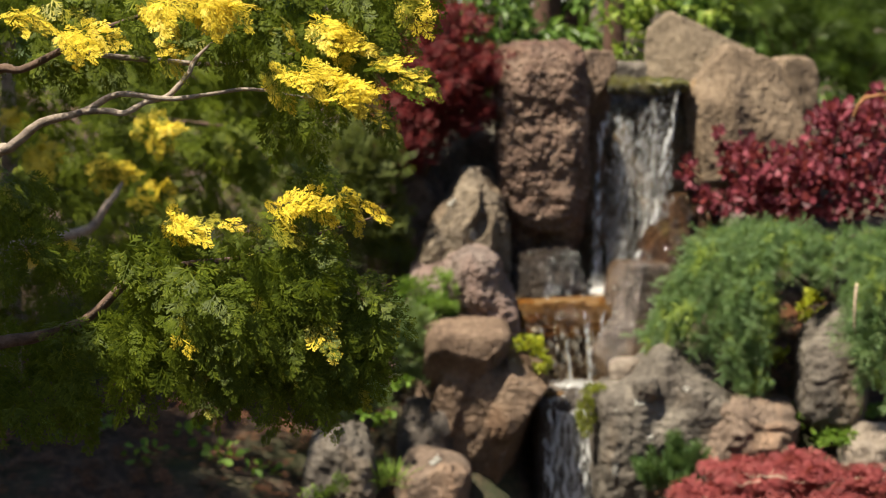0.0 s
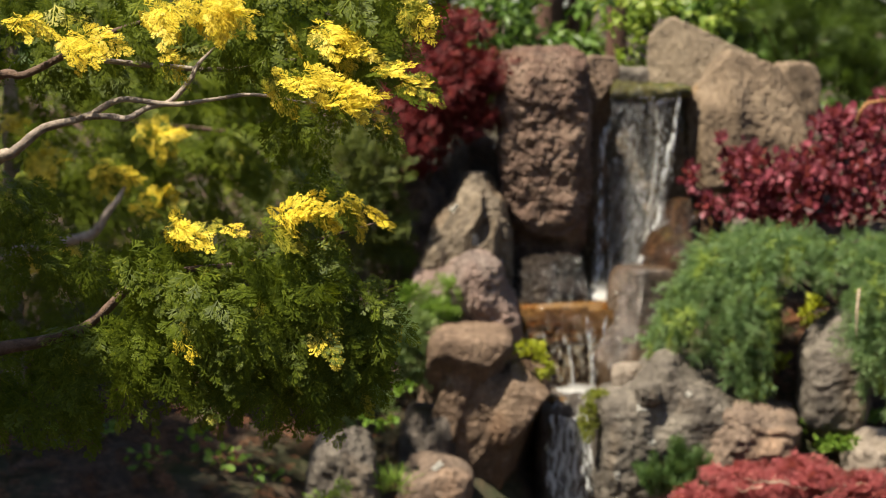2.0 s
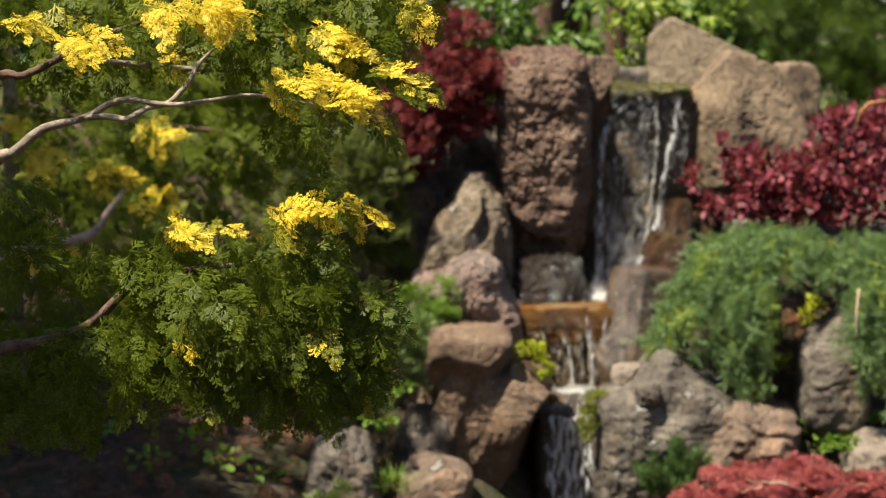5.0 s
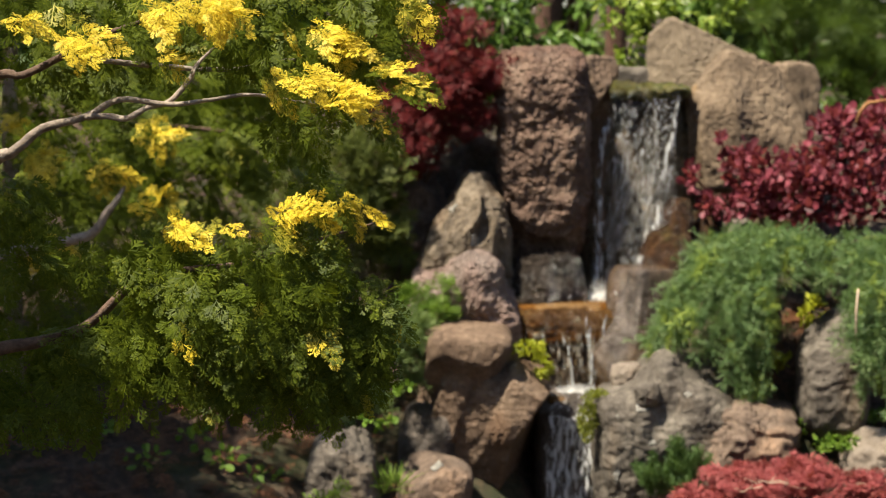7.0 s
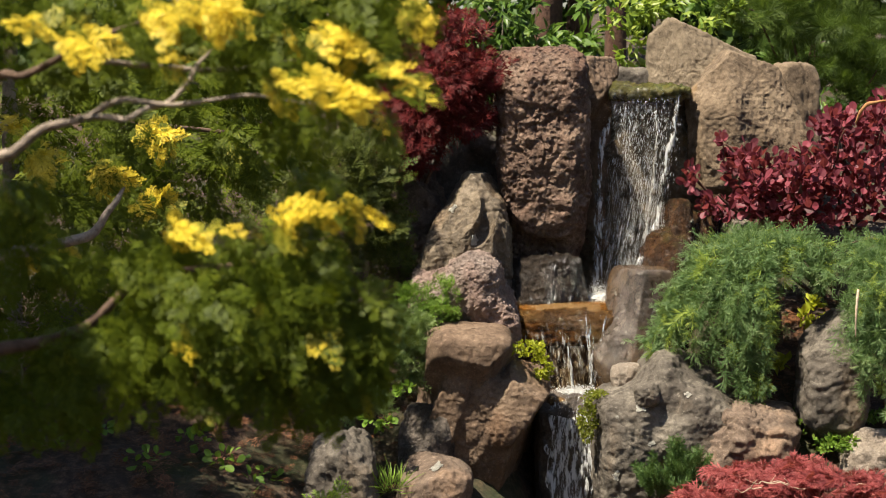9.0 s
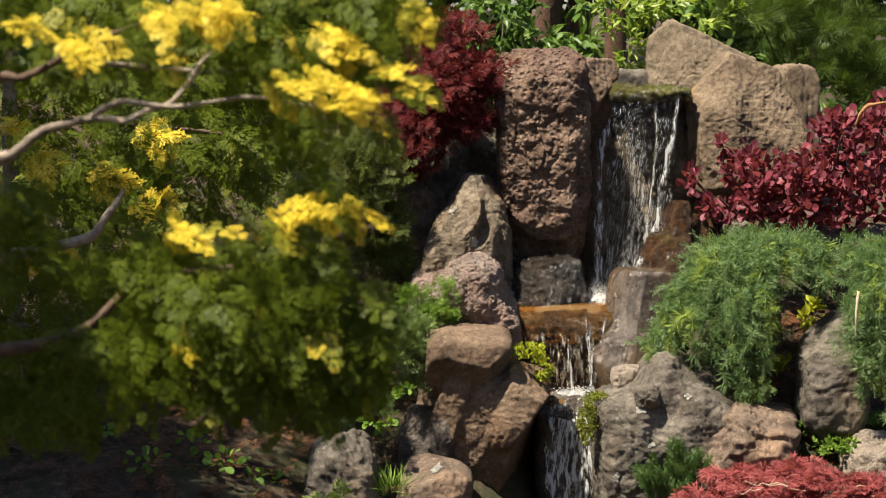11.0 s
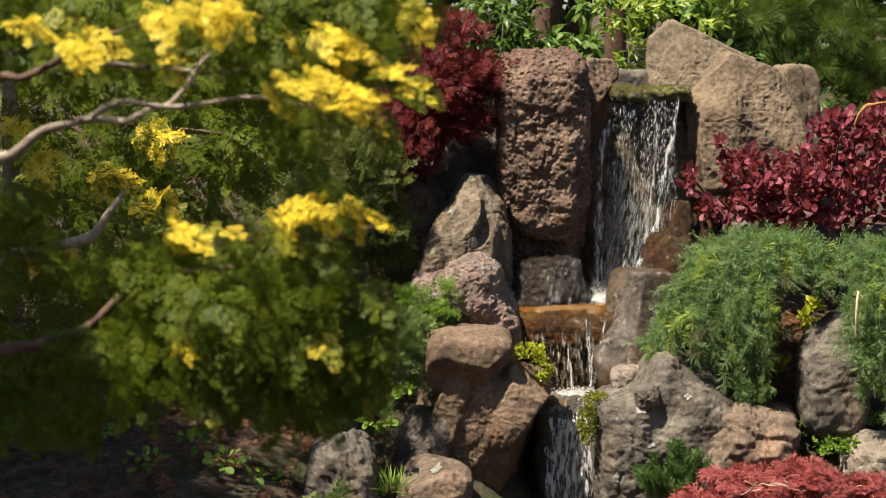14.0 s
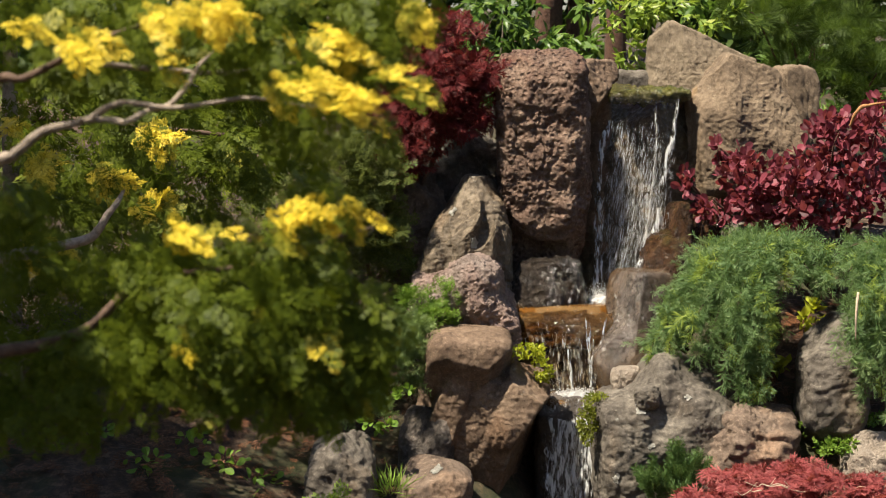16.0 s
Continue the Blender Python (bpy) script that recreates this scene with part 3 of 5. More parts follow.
def lobed_rock(label, heart, material, seed, lobes, rough=0.5, chip=0.6, pits=0.0, level=6, crack=0.2, grain=0.8, layers=0.0, blend=0.01, bury=True,
               name="boulder", group="stones of the waterfall"):
    """One stone grown together from lobes: (centre, half sizes, roll, how blocky, flat faces as a direction and a distance).
    chip: hollows broken from it; pits: small holes; crack: depth of the seams; layers: depth of the bedding."""
    v, f = ball(level)
    heart = np.array(heart)
    lobes = list(lobes)
    foot = min(c[2] - h[2] for c, h, *_ in lobes)
    if bury:
        bed = float(ground_height(heart[0], heart[1])) - 0.06
        if foot > bed:
            wide = max(h[0] for _, h, *_ in lobes)
            lobes.append(((heart[0], heart[1], (heart[2] + bed) / 2), (wide * 0.8, 0.12, (heart[2] - bed) / 2), 0, 0.7, ()))

    def inside(p):
        least = np.full(len(p), 1e9)
        for c, h, roll, box, planes in lobes:
            q = p - np.array(c)
            co, si = math.cos(radians(roll)), math.sin(radians(roll))
            q = np.stack([co * q[:, 0] + si * q[:, 2], q[:, 1], co * q[:, 2] - si * q[:, 0]], 1) / np.array(h)
            e = 2 + 5 * box
            g = np.sum(np.abs(q) ** e, 1) ** (1 / e) - 1
            for nx, ny, nz, k in planes:
                w = q @ unit(np.array((nx, ny, nz))) - k
                g = np.maximum(g, w)
            g = g * min(h)
            ease = np.maximum(blend - np.abs(g - least), 0) / blend
            least = np.minimum(least, g) - ease * ease * blend / 4
        return least

    reach = max(np.linalg.norm(np.abs(np.array(c) - heart) + np.array(h)) for c, h, *_ in lobes) * 1.1
    steps = np.linspace(0, reach, 60)
    out = np.zeros(len(v))
    for r in steps:
        out = np.where(inside(heart + v * r) < 0, r, out)
    a, b = out, out + steps[1]
    for _ in range(8):
        m = (a + b) / 2
        hit = inside(heart + v * m[:, None]) < 0
        a, b = np.where(hit, m, a), np.where(hit, b, m)
    v = v * a[:, None]
    n = vertex_normals(v, f)
    q = v + seed * 3.1
    size = float(np.median(a))
    d = 0.05 * size * rough * clouds(q, 1.4 / size, 3, seed) + 0.03 * size * rough * clouds(q, 4.0 / size, 4, seed + 5, 0.5, True)
    d = d - chip * (0.07 * scoops(q, size * 0.5, seed + 2) + 0.1 * scoops(q, size * 0.22, seed + 3))
    if crack:
        warp = q + 0.3 * size * np.stack([clouds(q, 1.5 / size, 3, seed + 31 + k) for k in range(3)], 1)
        for scale, deep, thin in ((1.2, 0.14, 0.035), (2.7, 0.05, 0.05)):
            line = np.abs(grid_noise(warp * (scale / size) * np.array([1, 1, 0.6]), seed + 40 + int(scale)))
            d = d - crack * deep * size * np.exp(-(line / thin) ** 2)
    if layers:
        ledge = q[:, 2] * 0.9 - q[:, 0] * 0.35 + 0.1 * clouds(q, 5, 3, seed + 14)
        d = d + layers * 0.012 * (np.abs((ledge * 14) % 1 - 0.5) * 2) ** 2
    if pits:
        hole = clouds(q, 24, 3, seed + 50, 0.55)
        d = d - pits * (0.02 * np.clip(hole - 0.25, 0, 0.8) + 0.016 * np.clip(clouds(q, 55, 2, seed + 53) - 0.2, 0, 1))
    d = d + 0.008 * rough * clouds(q, 16, 4, seed + 9, 0.6) + 0.004 * grain * clouds(q, 42, 3, seed + 23, 0.6, True)
    v = v + n * d[:, None]
    low = float(v[:, 2].min())
    v[:, 2] -= low
    ob = new(name, mesh_of(name, v, f, material, True))
    ob.location = (heart[0], heart[1], heart[2] + low)
    return tagged(ob, label, "rock", group)


lobed_rock("tall pitted reddish-brown rock column beside the waterfall", (0.389, 10.100, 1.106), M_COLUMN, 3, [
            ((0.397, 10.1, 1.105), (0.164, 0.21, 0.387), 0, 0.8, ((0.1, -0.75, -0.66, 0.85), (-0.75, -0.6, 0.1, 0.95))),
            ((0.372, 10.07, 1.369), (0.162, 0.2, 0.137), 2, 0.5, ((0.1, -0.7, 0.7, 0.85),)),
            ((0.527, 10.1, 1.088), (0.042, 0.19, 0.335), 0, 0.6, ()),
            ((0.307, 10.02, 1.053), (0.091, 0.15, 0.237), 3, 0.4, ()),
            ((0.419, 10.0, 0.981), (0.091, 0.14, 0.22), -3, 0.4, ())], rough=0.8, chip=0.8, pits=0.3, level=7, crack=0.3, blend=0.04)
lobed_rock("brown angular rock shoulder against the tall column", (0.630, 10.360, 1.373), M_BROWN, 5, [
            ((0.634, 10.36, 1.351), (0.076, 0.17, 0.129), -6, 0.7, ((0.75, -0.3, -0.5, 0.6), (0.3, -0.7, 0.5, 0.85)))], level=6)
lobed_rock("grey rock block behind the waterfall lip", (0.813, 10.780, 1.364), M_COOL, 7, [
            ((0.811, 10.78, 1.347), (0.095, 0.12, 0.08), -3, 0.8, ())], level=5)
lobed_rock("grey-brown pointed standing stone with split faces", (0.091, 9.880, 0.738), M_STAND, 8, [
            ((0.101, 9.9, 0.715), (0.15, 0.15, 0.316), -5, 0.55, ((-0.75, -0.1, 0.65, 0.78), (0.65, -0.2, 0.75, 0.9), (0, -0.8, 0.55, 0.85))),
            ((-0.028, 9.84, 0.683), (0.059, 0.13, 0.21), -20, 0.4, ((-0.3, -0.5, 0.8, 0.8),)),
            ((0.076, 9.8, 0.733), (0.052, 0.12, 0.222), -11, 0.35, ((-0.3, -0.5, 0.8, 0.8),)),
            ((0.166, 9.78, 0.741), (0.047, 0.09, 0.127), -8, 0.3, ((-0.5, -0.4, 0.75, 0.7),)),
            ((0.2, 9.92, 0.694), (0.07, 0.15, 0.253), 4, 0.4, ())], rough=0.45, chip=0.6, level=7, crack=0.25, grain=0.6, blend=0.02)
lobed_rock("pinkish-grey pitted boulder beside the pool", (0.068, 9.700, 0.533), M_PINK, 15, [
            ((0.05, 9.72, 0.506), (0.173, 0.2, 0.197), -3, 0.45, ((-0.3, -0.4, 0.85, 0.85),)),
            ((0.122, 9.66, 0.634), (0.074, 0.16, 0.097), -15, 0.35, ()),
            ((0.198, 9.68, 0.491), (0.087, 0.19, 0.176), 12, 0.45, ((0.7, -0.3, 0.65, 0.75),))], rough=0.6, chip=0.7, level=7, crack=0.2, grain=1.2, blend=0.05)
lobed_rock("tan leaning sandstone slab at the waterfall head", (1.067, 10.650, 1.295), M_SLAB, 17, [
            ((1.089, 10.65, 1.294), (0.221, 0.2, 0.358), 0, 0.85, ((0.277, 0, 0.961, 0.762), (-0.465, 0, 0.885, 1.12), (-0.8, -0.6, 0.1, 0.78), (0.15, -0.8, 0.5, 0.9)))], rough=0.25, chip=0.25, level=7, crack=0.08, grain=0.6)
lobed_rock("tan weathered sandstone boulder with ochre stains", (1.247, 10.350, 1.211), M_TAN, 21, [
            ((1.247, 10.35, 1.227), (0.236, 0.22, 0.285), 0, 0.8, ((0.283, 0, 0.959, 0.842), (0.882, 0, 0.471, 0.785), (-0.646, 0, 0.763, 0.957), (-0.811, 0, 0.585, 0.951), (0.3, -0.8, 0.45, 0.82), (-0.6, -0.75, 0.1, 0.95))),
            ((1.12, 10.31, 1.131), (0.102, 0.19, 0.209), 4, 0.4, ())], rough=0.3, chip=0.4, level=7, crack=0.1, blend=0.06, grain=0.7)
lobed_rock("large brown flat-topped boulder with deep clefts and bulging lobes", (0.141, 9.420, 0.123), M_BROWN, 29, [
            ((0.129, 9.47, -0.033), (0.234, 0.27, 0.376), 0, 0.5, ((0.8, -0.2, -0.45, 0.58), (-0.1, -0.9, -0.38, 0.8), (-0.7, -0.5, 0.1, 0.85))),
            ((0.096, 9.39, 0.353), (0.164, 0.26, 0.129), -2, 0.65, ((-0.1, -0.85, -0.35, 0.85), (0.7, -0.4, -0.5, 0.75))),
            ((0.284, 9.33, 0.185), (0.098, 0.18, 0.166), -16, 0.45, ((0.2, -0.3, 0.9, 0.8), (0.8, -0.2, -0.5, 0.6))),
            ((0.028, 9.31, 0.193), (0.057, 0.13, 0.171), -20, 0.6, ((-0.2, -0.9, -0.3, 0.85),)),
            ((0.138, 9.31, 0.159), (0.066, 0.13, 0.179), -24, 0.6, ((-0.1, -0.9, -0.35, 0.85),))], rough=0.25, chip=0.25, level=7, crack=0.06, blend=0.014, grain=0.6)
lobed_rock("dark brown streaked rock in shade beside the flat-topped boulder", (-0.072, 9.320, -0.000), M_DARK, 33, [
            ((-0.066, 9.32, -0.024), (0.1, 0.15, 0.212), -4, 0.5, ((-0.4, -0.6, 0.5, 0.8),))], level=6, rough=0.5)
lobed_rock("pale brown rounded boulder with a white lichen spot", (-0.029, 9.050, -0.037), M_GREY, 41, [
            ((-0.029, 9.05, -0.081), (0.132, 0.16, 0.123), -12, 0.25, ((-0.5, -0.4, 0.7, 0.85),))], level=6, rough=0.25, chip=0.25, grain=0.5)
# The darker grey material stands in for the shade on this boulder.
lobed_rock("grey-brown boulder with broken ledges, shade put into its darker grey", (-0.377, 9.000, 0.013), M_COOL, 43, [
            ((-0.388, 9.02, -0.032), (0.102, 0.2, 0.145), -8, 0.5, ()),
            ((-0.33, 8.95, 0.005), (0.085, 0.16, 0.148), 10, 0.4, ((0.5, -0.4, 0.7, 0.8),))], level=6, rough=0.6, chip=0.9)
lobed_rock("large grey boulder with a round knob and pale lichen spots", (0.823, 9.380, 0.075), M_COOL, 47, [
            ((0.844, 9.42, 0.012), (0.268, 0.27, 0.268), 0, 0.4, ((0.66, -0.2, 0.7, 0.72), (-0.6, -0.3, 0.7, 0.85), (0.1, -0.95, 0.12, 0.86))),
            ((0.861, 9.4, 0.204), (0.145, 0.24, 0.175), -20, 0.4, ((0.4, -0.5, 0.75, 0.85),)),
            ((0.678, 9.34, 0.03), (0.101, 0.22, 0.228), 6, 0.45, ()),
            ((0.953, 9.3, 0.11), (0.118, 0.2, 0.149), -30, 0.4, ())], rough=0.4, chip=0.5, level=7, crack=0.1, blend=0.07, grain=0.6)
lobed_rock("round stone knob on the grey boulder", (0.750, 9.160, 0.254), M_COOL, 48, [
            ((0.751, 9.17, 0.253), (0.042, 0.06, 0.044), 10, 0.3, ())], level=5, rough=0.4, bury=False)
lobed_rock("small pale pink pebble on the grey boulder's shoulder", (0.686, 9.400, 0.292), M_PALE, 49, [
            ((0.693, 9.42, 0.283), (0.057, 0.07, 0.05), 6, 0.3, ())], level=5, rough=0.35, chip=0.3, bury=False)
lobed_rock("layered brown rock beside the red maple", (1.100, 9.200, 0.062), M_GREY, 53, [
            ((1.178, 9.24, 0.118), (0.125, 0.2, 0.084), -6, 0.65, ((0.2, -0.6, 0.75, 0.85),)),
            ((1.053, 9.2, 0.001), (0.134, 0.2, 0.171), 28, 0.55, ((-0.3, -0.5, 0.8, 0.8),)),
            ((1.169, 9.16, -0.026), (0.116, 0.16, 0.137), 8, 0.5, ())], rough=0.5, chip=0.7, level=6, crack=0.25, layers=1.0)
lobed_rock("dark grey upright rock under the weeping conifer", (1.454, 9.320, 0.320), M_COOL, 57, [
            ((1.461, 9.32, 0.313), (0.124, 0.18, 0.228), -6, 0.55, ((-0.55, -0.1, 0.83, 0.82), (-0.2, -0.8, 0.5, 0.85)))], level=6, rough=0.4, chip=0.6, layers=0.4)
lobed_rock("smooth dark wet rock beside the lower fall", (0.728, 9.720, 0.420), M_SMOOTH, 61, [
            ((0.772, 9.74, 0.421), (0.136, 0.19, 0.248), -2, 0.8, ((-0.6, -0.7, 0.3, 0.82), (0.3, -0.9, 0.2, 0.8))),
            ((0.678, 9.74, 0.285), (0.087, 0.19, 0.111), 20, 0.5, ((0.35, -0.8, 0.4, 0.8),))], rough=0.2, chip=0.3, level=6, crack=0.06, grain=0.3, blend=0.05)
# Damp rock whose near-black colour also holds the recess's shadow.
rock("damp rock in the recess beside the fall, its shadow painted dark", (0.630, 10.550), (0.392, 1.274), 0.237, 0.34, M_WETDARK, 6, box=0.8, rough=0.5, crack=0.3)
rock("dark slate block in shade behind the standing stone", (0.079, 10.300), (0.748, 1.175), 0.324, 0.3, M_COOL, 11, box=0.85, rough=0.3)
rock("dark rough rock below the red maple", (-0.112, 10.150), (0.622, 1.035), 0.251, 0.3, M_GREY, 12, box=0.5, rough=0.6)
rock("small tan block behind the sandstone boulder", (1.493, 10.700), (1.053, 1.442), 0.173, 0.3, M_TAN, 23, box=0.9, rough=0.25, cuts=2)
rock("pale flat stone on the bank", (1.580, 9.150), (-0.056, 0.109), 0.230, 0.3, M_PALE, 59, box=0.4, taper=0.2, rough=0.4)
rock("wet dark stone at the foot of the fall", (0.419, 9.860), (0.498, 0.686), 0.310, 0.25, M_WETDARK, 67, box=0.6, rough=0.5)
rock("wet brown stone splashed by the fall", (0.918, 9.950), (0.596, 0.786), 0.291, 0.3, M_WET, 69, box=0.5, rough=0.5, taper=0.2)
rock("wet brown stone at the edge of the fall", (0.958, 10.080), (0.743, 0.907), 0.179, 0.25, M_WET, 71, box=0.6, rough=0.5)
rock("upright wet stone beside the purple shrub", (1.068, 10.000), (0.659, 0.922), 0.099, 0.2, M_WET, 73, box=0.5, rough=0.4, taper=0.3)
rock("brown stone under the weeping conifer", (1.039, 9.620), (0.235, 0.454), 0.169, 0.25, M_GREY, 79, box=0.6, rough=0.4)
rock("grey block on the terrace edge", (1.180, 9.900), (0.736, 0.835), 0.145, 0.2, M_COOL, 83, box=0.8, rough=0.3)
rock("grey block on the terrace edge", (1.700, 9.900), (0.691, 0.817), 0.245, 0.2, M_COOL, 85, box=0.8, rough=0.3)
rock("dark wet rock wall behind the waterfall", (0.835, 10.420), (0.407, 1.325), 0.62, 0.34, M_WETWALL, 89, box=0.95, rough=0.35, cuts=1, level=6, crack=0.3)
rock("mossy wet stone lip of the waterfall", (0.842, 10.210), (1.322, 1.353), 0.300, 0.2, M_LIP, 91, box=0.85, rough=0.45, cuts=1, crack=0.2, bury=False, fine=1.2)
rock("amber wet stone sill of the upper pool", (0.477, 9.860), (0.367, 0.509), 0.417, 0.38, M_AMBER, 93, box=0.9, rough=0.1, cuts=0, level=5, crack=0.1, bury=False)
rock("wet brown stone wall below the upper pool", (0.488, 9.980), (0.069, 0.389), 0.449, 0.5, M_WETPINK, 94, box=0.9, rough=0.4, cuts=1, level=6, crack=0.3)
rock("dark wet stone ledge under the lower pool", (0.484, 9.520), (-0.298, 0.203), 0.240, 0.24, M_DARK, 95, box=0.9, rough=0.25, cuts=1, crack=0.2)


def lichen(stone_ob, x, z, radius, seed):
    """A crust of pale lichen on the front of a stone, where the line at x, z meets it."""
    me = stone_ob.data
    v = np.empty(len(me.vertices) * 3, np.float32)
    me.vertices.foreach_get("co", v)
    v = v.reshape(-1, 3).astype(float)
    f = np.empty(len(me.polygons) * 3, np.int32)
    me.polygons.foreach_get("vertices", f)
    f = f.reshape(-1, 3)
    n = np.empty(len(me.vertices) * 3, np.float32)
    me.vertices.foreach_get("normal", n)
    n = n.reshape(-1, 3)
    gap = np.hypot(v[:, 0] - (x - stone_ob.location[0]), v[:, 2] - (z - stone_ob.location[2])) + (v[:, 1] - v[:, 1].min()) * 0.15
    heart = v[np.argmin(gap)]
    far = np.linalg.norm(v - heart, axis=1) * (1 + 0.5 * clouds(v, 40, 3, seed))
    keep = f[(far[f] < radius).all(1)]
    if len(keep) == 0:
        return
    used, index = np.unique(keep, return_inverse=True)
    part("lichen", mesh_of("lichen", v[used] + n[used] * 0.003, index.reshape(-1, 3), M_LICHEN, True), stone_ob, "pale crusty lichen patch")


for stone_ob in [o for o in scene.objects if o.name.startswith("boulder")]:
    if stone_ob["label"].startswith("pale brown rounded"):
        lichen(stone_ob, -0.024, 0.015, 0.024, 1)
    if stone_ob["label"].startswith("large grey boulder"):
        for k, spot in enumerate(((0.721, 9.100, 0.209), (0.634, 9.100, -0.046), (0.895, 9.150, 0.260), (0.757, 9.100, 0.079))):
            lichen(stone_ob, spot[0], spot[2], 0.022 - 0.003 * k, 5 + k)
    if stone_ob["label"].startswith("grey-brown pointed"):
        for k, spot in enumerate(((0.031, 9.750, 0.899), (0.119, 9.750, 0.771))):
            lichen(stone_ob, spot[0], spot[2], 0.022, 15 + k)


# ---- water ----
def pool(label, cx, cy, z, rx, ry, seed):
    """Still water with small ripples, with a rounded edge."""
    n, m = 44, 14
    v = [(0, 0, 0)]
    for i in range(1, m + 1):
        for j in range(n):
            a = 2 * math.pi * j / n
            e = 4
            r = i / m / (abs(math.cos(a)) ** e + abs(math.sin(a)) ** e) ** (1 / e)
            v.append((rx * r * math.cos(a), ry * r * math.sin(a), 0))
    v = np.array(v)
    v[:, 2] += 0.003 * clouds(v, 16, 3, seed)
    reach = np.concatenate([[0.0], np.repeat(np.arange(1, m + 1) / m, n)])
    v[:, 2] -= 0.05 * np.clip((reach - 0.8) / 0.2, 0, 1) ** 2
    f = [(0, 1 + j, 1 + (j + 1) % n) for j in range(n)]
    for i in range(m - 1):
        for j in range(n):
            a, b = 1 + i * n + j, 1 + i * n + (j + 1) % n
            f += [(a, a + n, b + n), (a, b + n, b)]
    ob = new("pool_water", mesh_of("pool_water", v, f, M_POOL, True))
    ob.location = (cx, cy, z)
    return tagged(ob, label, "water", kind="structure")


pool("amber-brown water of the upper pool", 0.48, 9.98, 0.527, 0.235, 0.31, 5)
pool("shallow clear water of the lower pool", 0.48, 9.58, 0.2, 0.1, 0.15, 6)


def sheet(name, label, top, bottom, width_top, width_bottom, material, seed, rows=60, cols=40):
    """A fall of water that curls over its lip: top and bottom are the middle of its edges."""
    top, bottom = np.array(top), np.array(bottom)
    t = np.linspace(0, 1, rows)[:, None]
    u = np.linspace(-0.5, 0.5, cols)[None]
    x = top[0] + (bottom[0] - top[0]) * t + u * (width_top + (width_bottom - width_top) * t)
    y = top[1] + (bottom[1] - top[1]) * np.sqrt(t) + 0 * u
    z = top[2] + (bottom[2] - top[2]) * t ** 1.15 + 0 * u
    v = np.stack([x, y, z], -1).reshape(-1, 3)
    v[:, 1] -= 0.02 * clouds(v * (9, 9, 1.5), 1.0, 4, seed) * np.clip(np.repeat(t[:, 0], cols) * 6, 0, 1)
    edge = np.abs(np.tile(u[0], rows)) * 2
    v[:, 0] += np.sign(np.tile(u[0], rows)) * edge ** 6 * 0.02 * clouds(v, 12, 3, seed + 3)
    i = (np.arange(rows - 1)[:, None] * cols + np.arange(cols - 1)[None]).ravel()
    f = np.stack([i, i + 1, i + cols + 1, i + cols], 1)
    v[:, :] -= top
    ob = thing(name, top, label, "waterfall")
    part("water_sheet", mesh_of("water_sheet", v, f, material, True), ob)
    return ob


FALL_HIGH = sheet("waterfall", "thin clear waterfall breaking into white strands", (0.832, 10.120, 1.342), (0.682, 9.980, 0.516), 0.291, 0.216, M_SHEET, 4)
def strand(fall, points, width, seed):
    """A ribbon of white water that runs down the edge of a fall."""
    pts = np.asarray(points, float)
    t = np.linspace(0, 1, 50)
    k = np.linspace(0, 1, len(pts))
    mid = np.stack([np.interp(t, k, pts[:, a]) for a in range(3)], 1)
    u = np.linspace(-0.5, 0.5, 9)
    w = width * (0.6 + 0.6 * t + 0.35 * clouds(mid, 9, 3, seed))
    v = mid[:, None] + np.stack([u[None] * w[:, None], -0.012 * np.cos(u * 3)[None] + 0 * w[:, None], 0 * u[None] + 0 * w[:, None]], -1)
    v = v.reshape(-1, 3)
    v[:, 0] += 0.006 * clouds(v * (1, 1, 0.5), 20, 3, seed + 2)
    i = (np.arange(49)[:, None] * 9 + np.arange(8)[None]).ravel()
    f = np.stack([i, i + 1, i + 10, i + 9], 1)
    return part("water_strand", mesh_of("water_strand", v - np.array(fall.location), f, M_STRAND, True), fall, "white strand of broken water")


strand(FALL_HIGH, [(0.950, 10.100, 1.329), (0.919, 10.060, 1.154), (0.881, 10.030, 0.974), (0.857, 10.000, 0.818), (0.774, 9.900, 0.669), (0.722, 9.860, 0.561)], 0.036, 3)
strand(FALL_HIGH, [(0.853, 10.100, 1.329), (0.856, 10.070, 1.176), (0.841, 10.040, 0.974), (0.805, 10.020, 0.748)], 0.014, 5)
strand(FALL_HIGH, [(0.672, 10.100, 1.24), (0.636, 10.060, 1.131), (0.618, 10.020, 0.952), (0.617, 9.980, 0.729), (0.611, 9.940, 0.552)], 0.03, 7)
FALL_MID = sheet("waterfall", "thin amber water curtain over a brown ledge", (0.468, 9.760, 0.531), (0.505, 9.600, 0.207), 0.375, 0.259, M_CURTAIN, 6)
strand(FALL_MID, [(0.558, 9.640, 0.505), (0.565, 9.620, 0.367), (0.569, 9.580, 0.214)], 0.02, 11)
strand(FALL_MID, [(0.630, 9.660, 0.494), (0.606, 9.620, 0.345), (0.578, 9.580, 0.210)], 0.015, 13)
strand(FALL_MID, [(0.479, 9.620, 0.454), (0.487, 9.600, 0.325), (0.496, 9.580, 0.214)], 0.01, 15)
FALL_LOW = sheet("waterfall", "white water chute between dark boulders", (0.474, 9.460, 0.206), (0.483, 9.300, -0.201), 0.161, 0.176, M_CHUTE, 8)


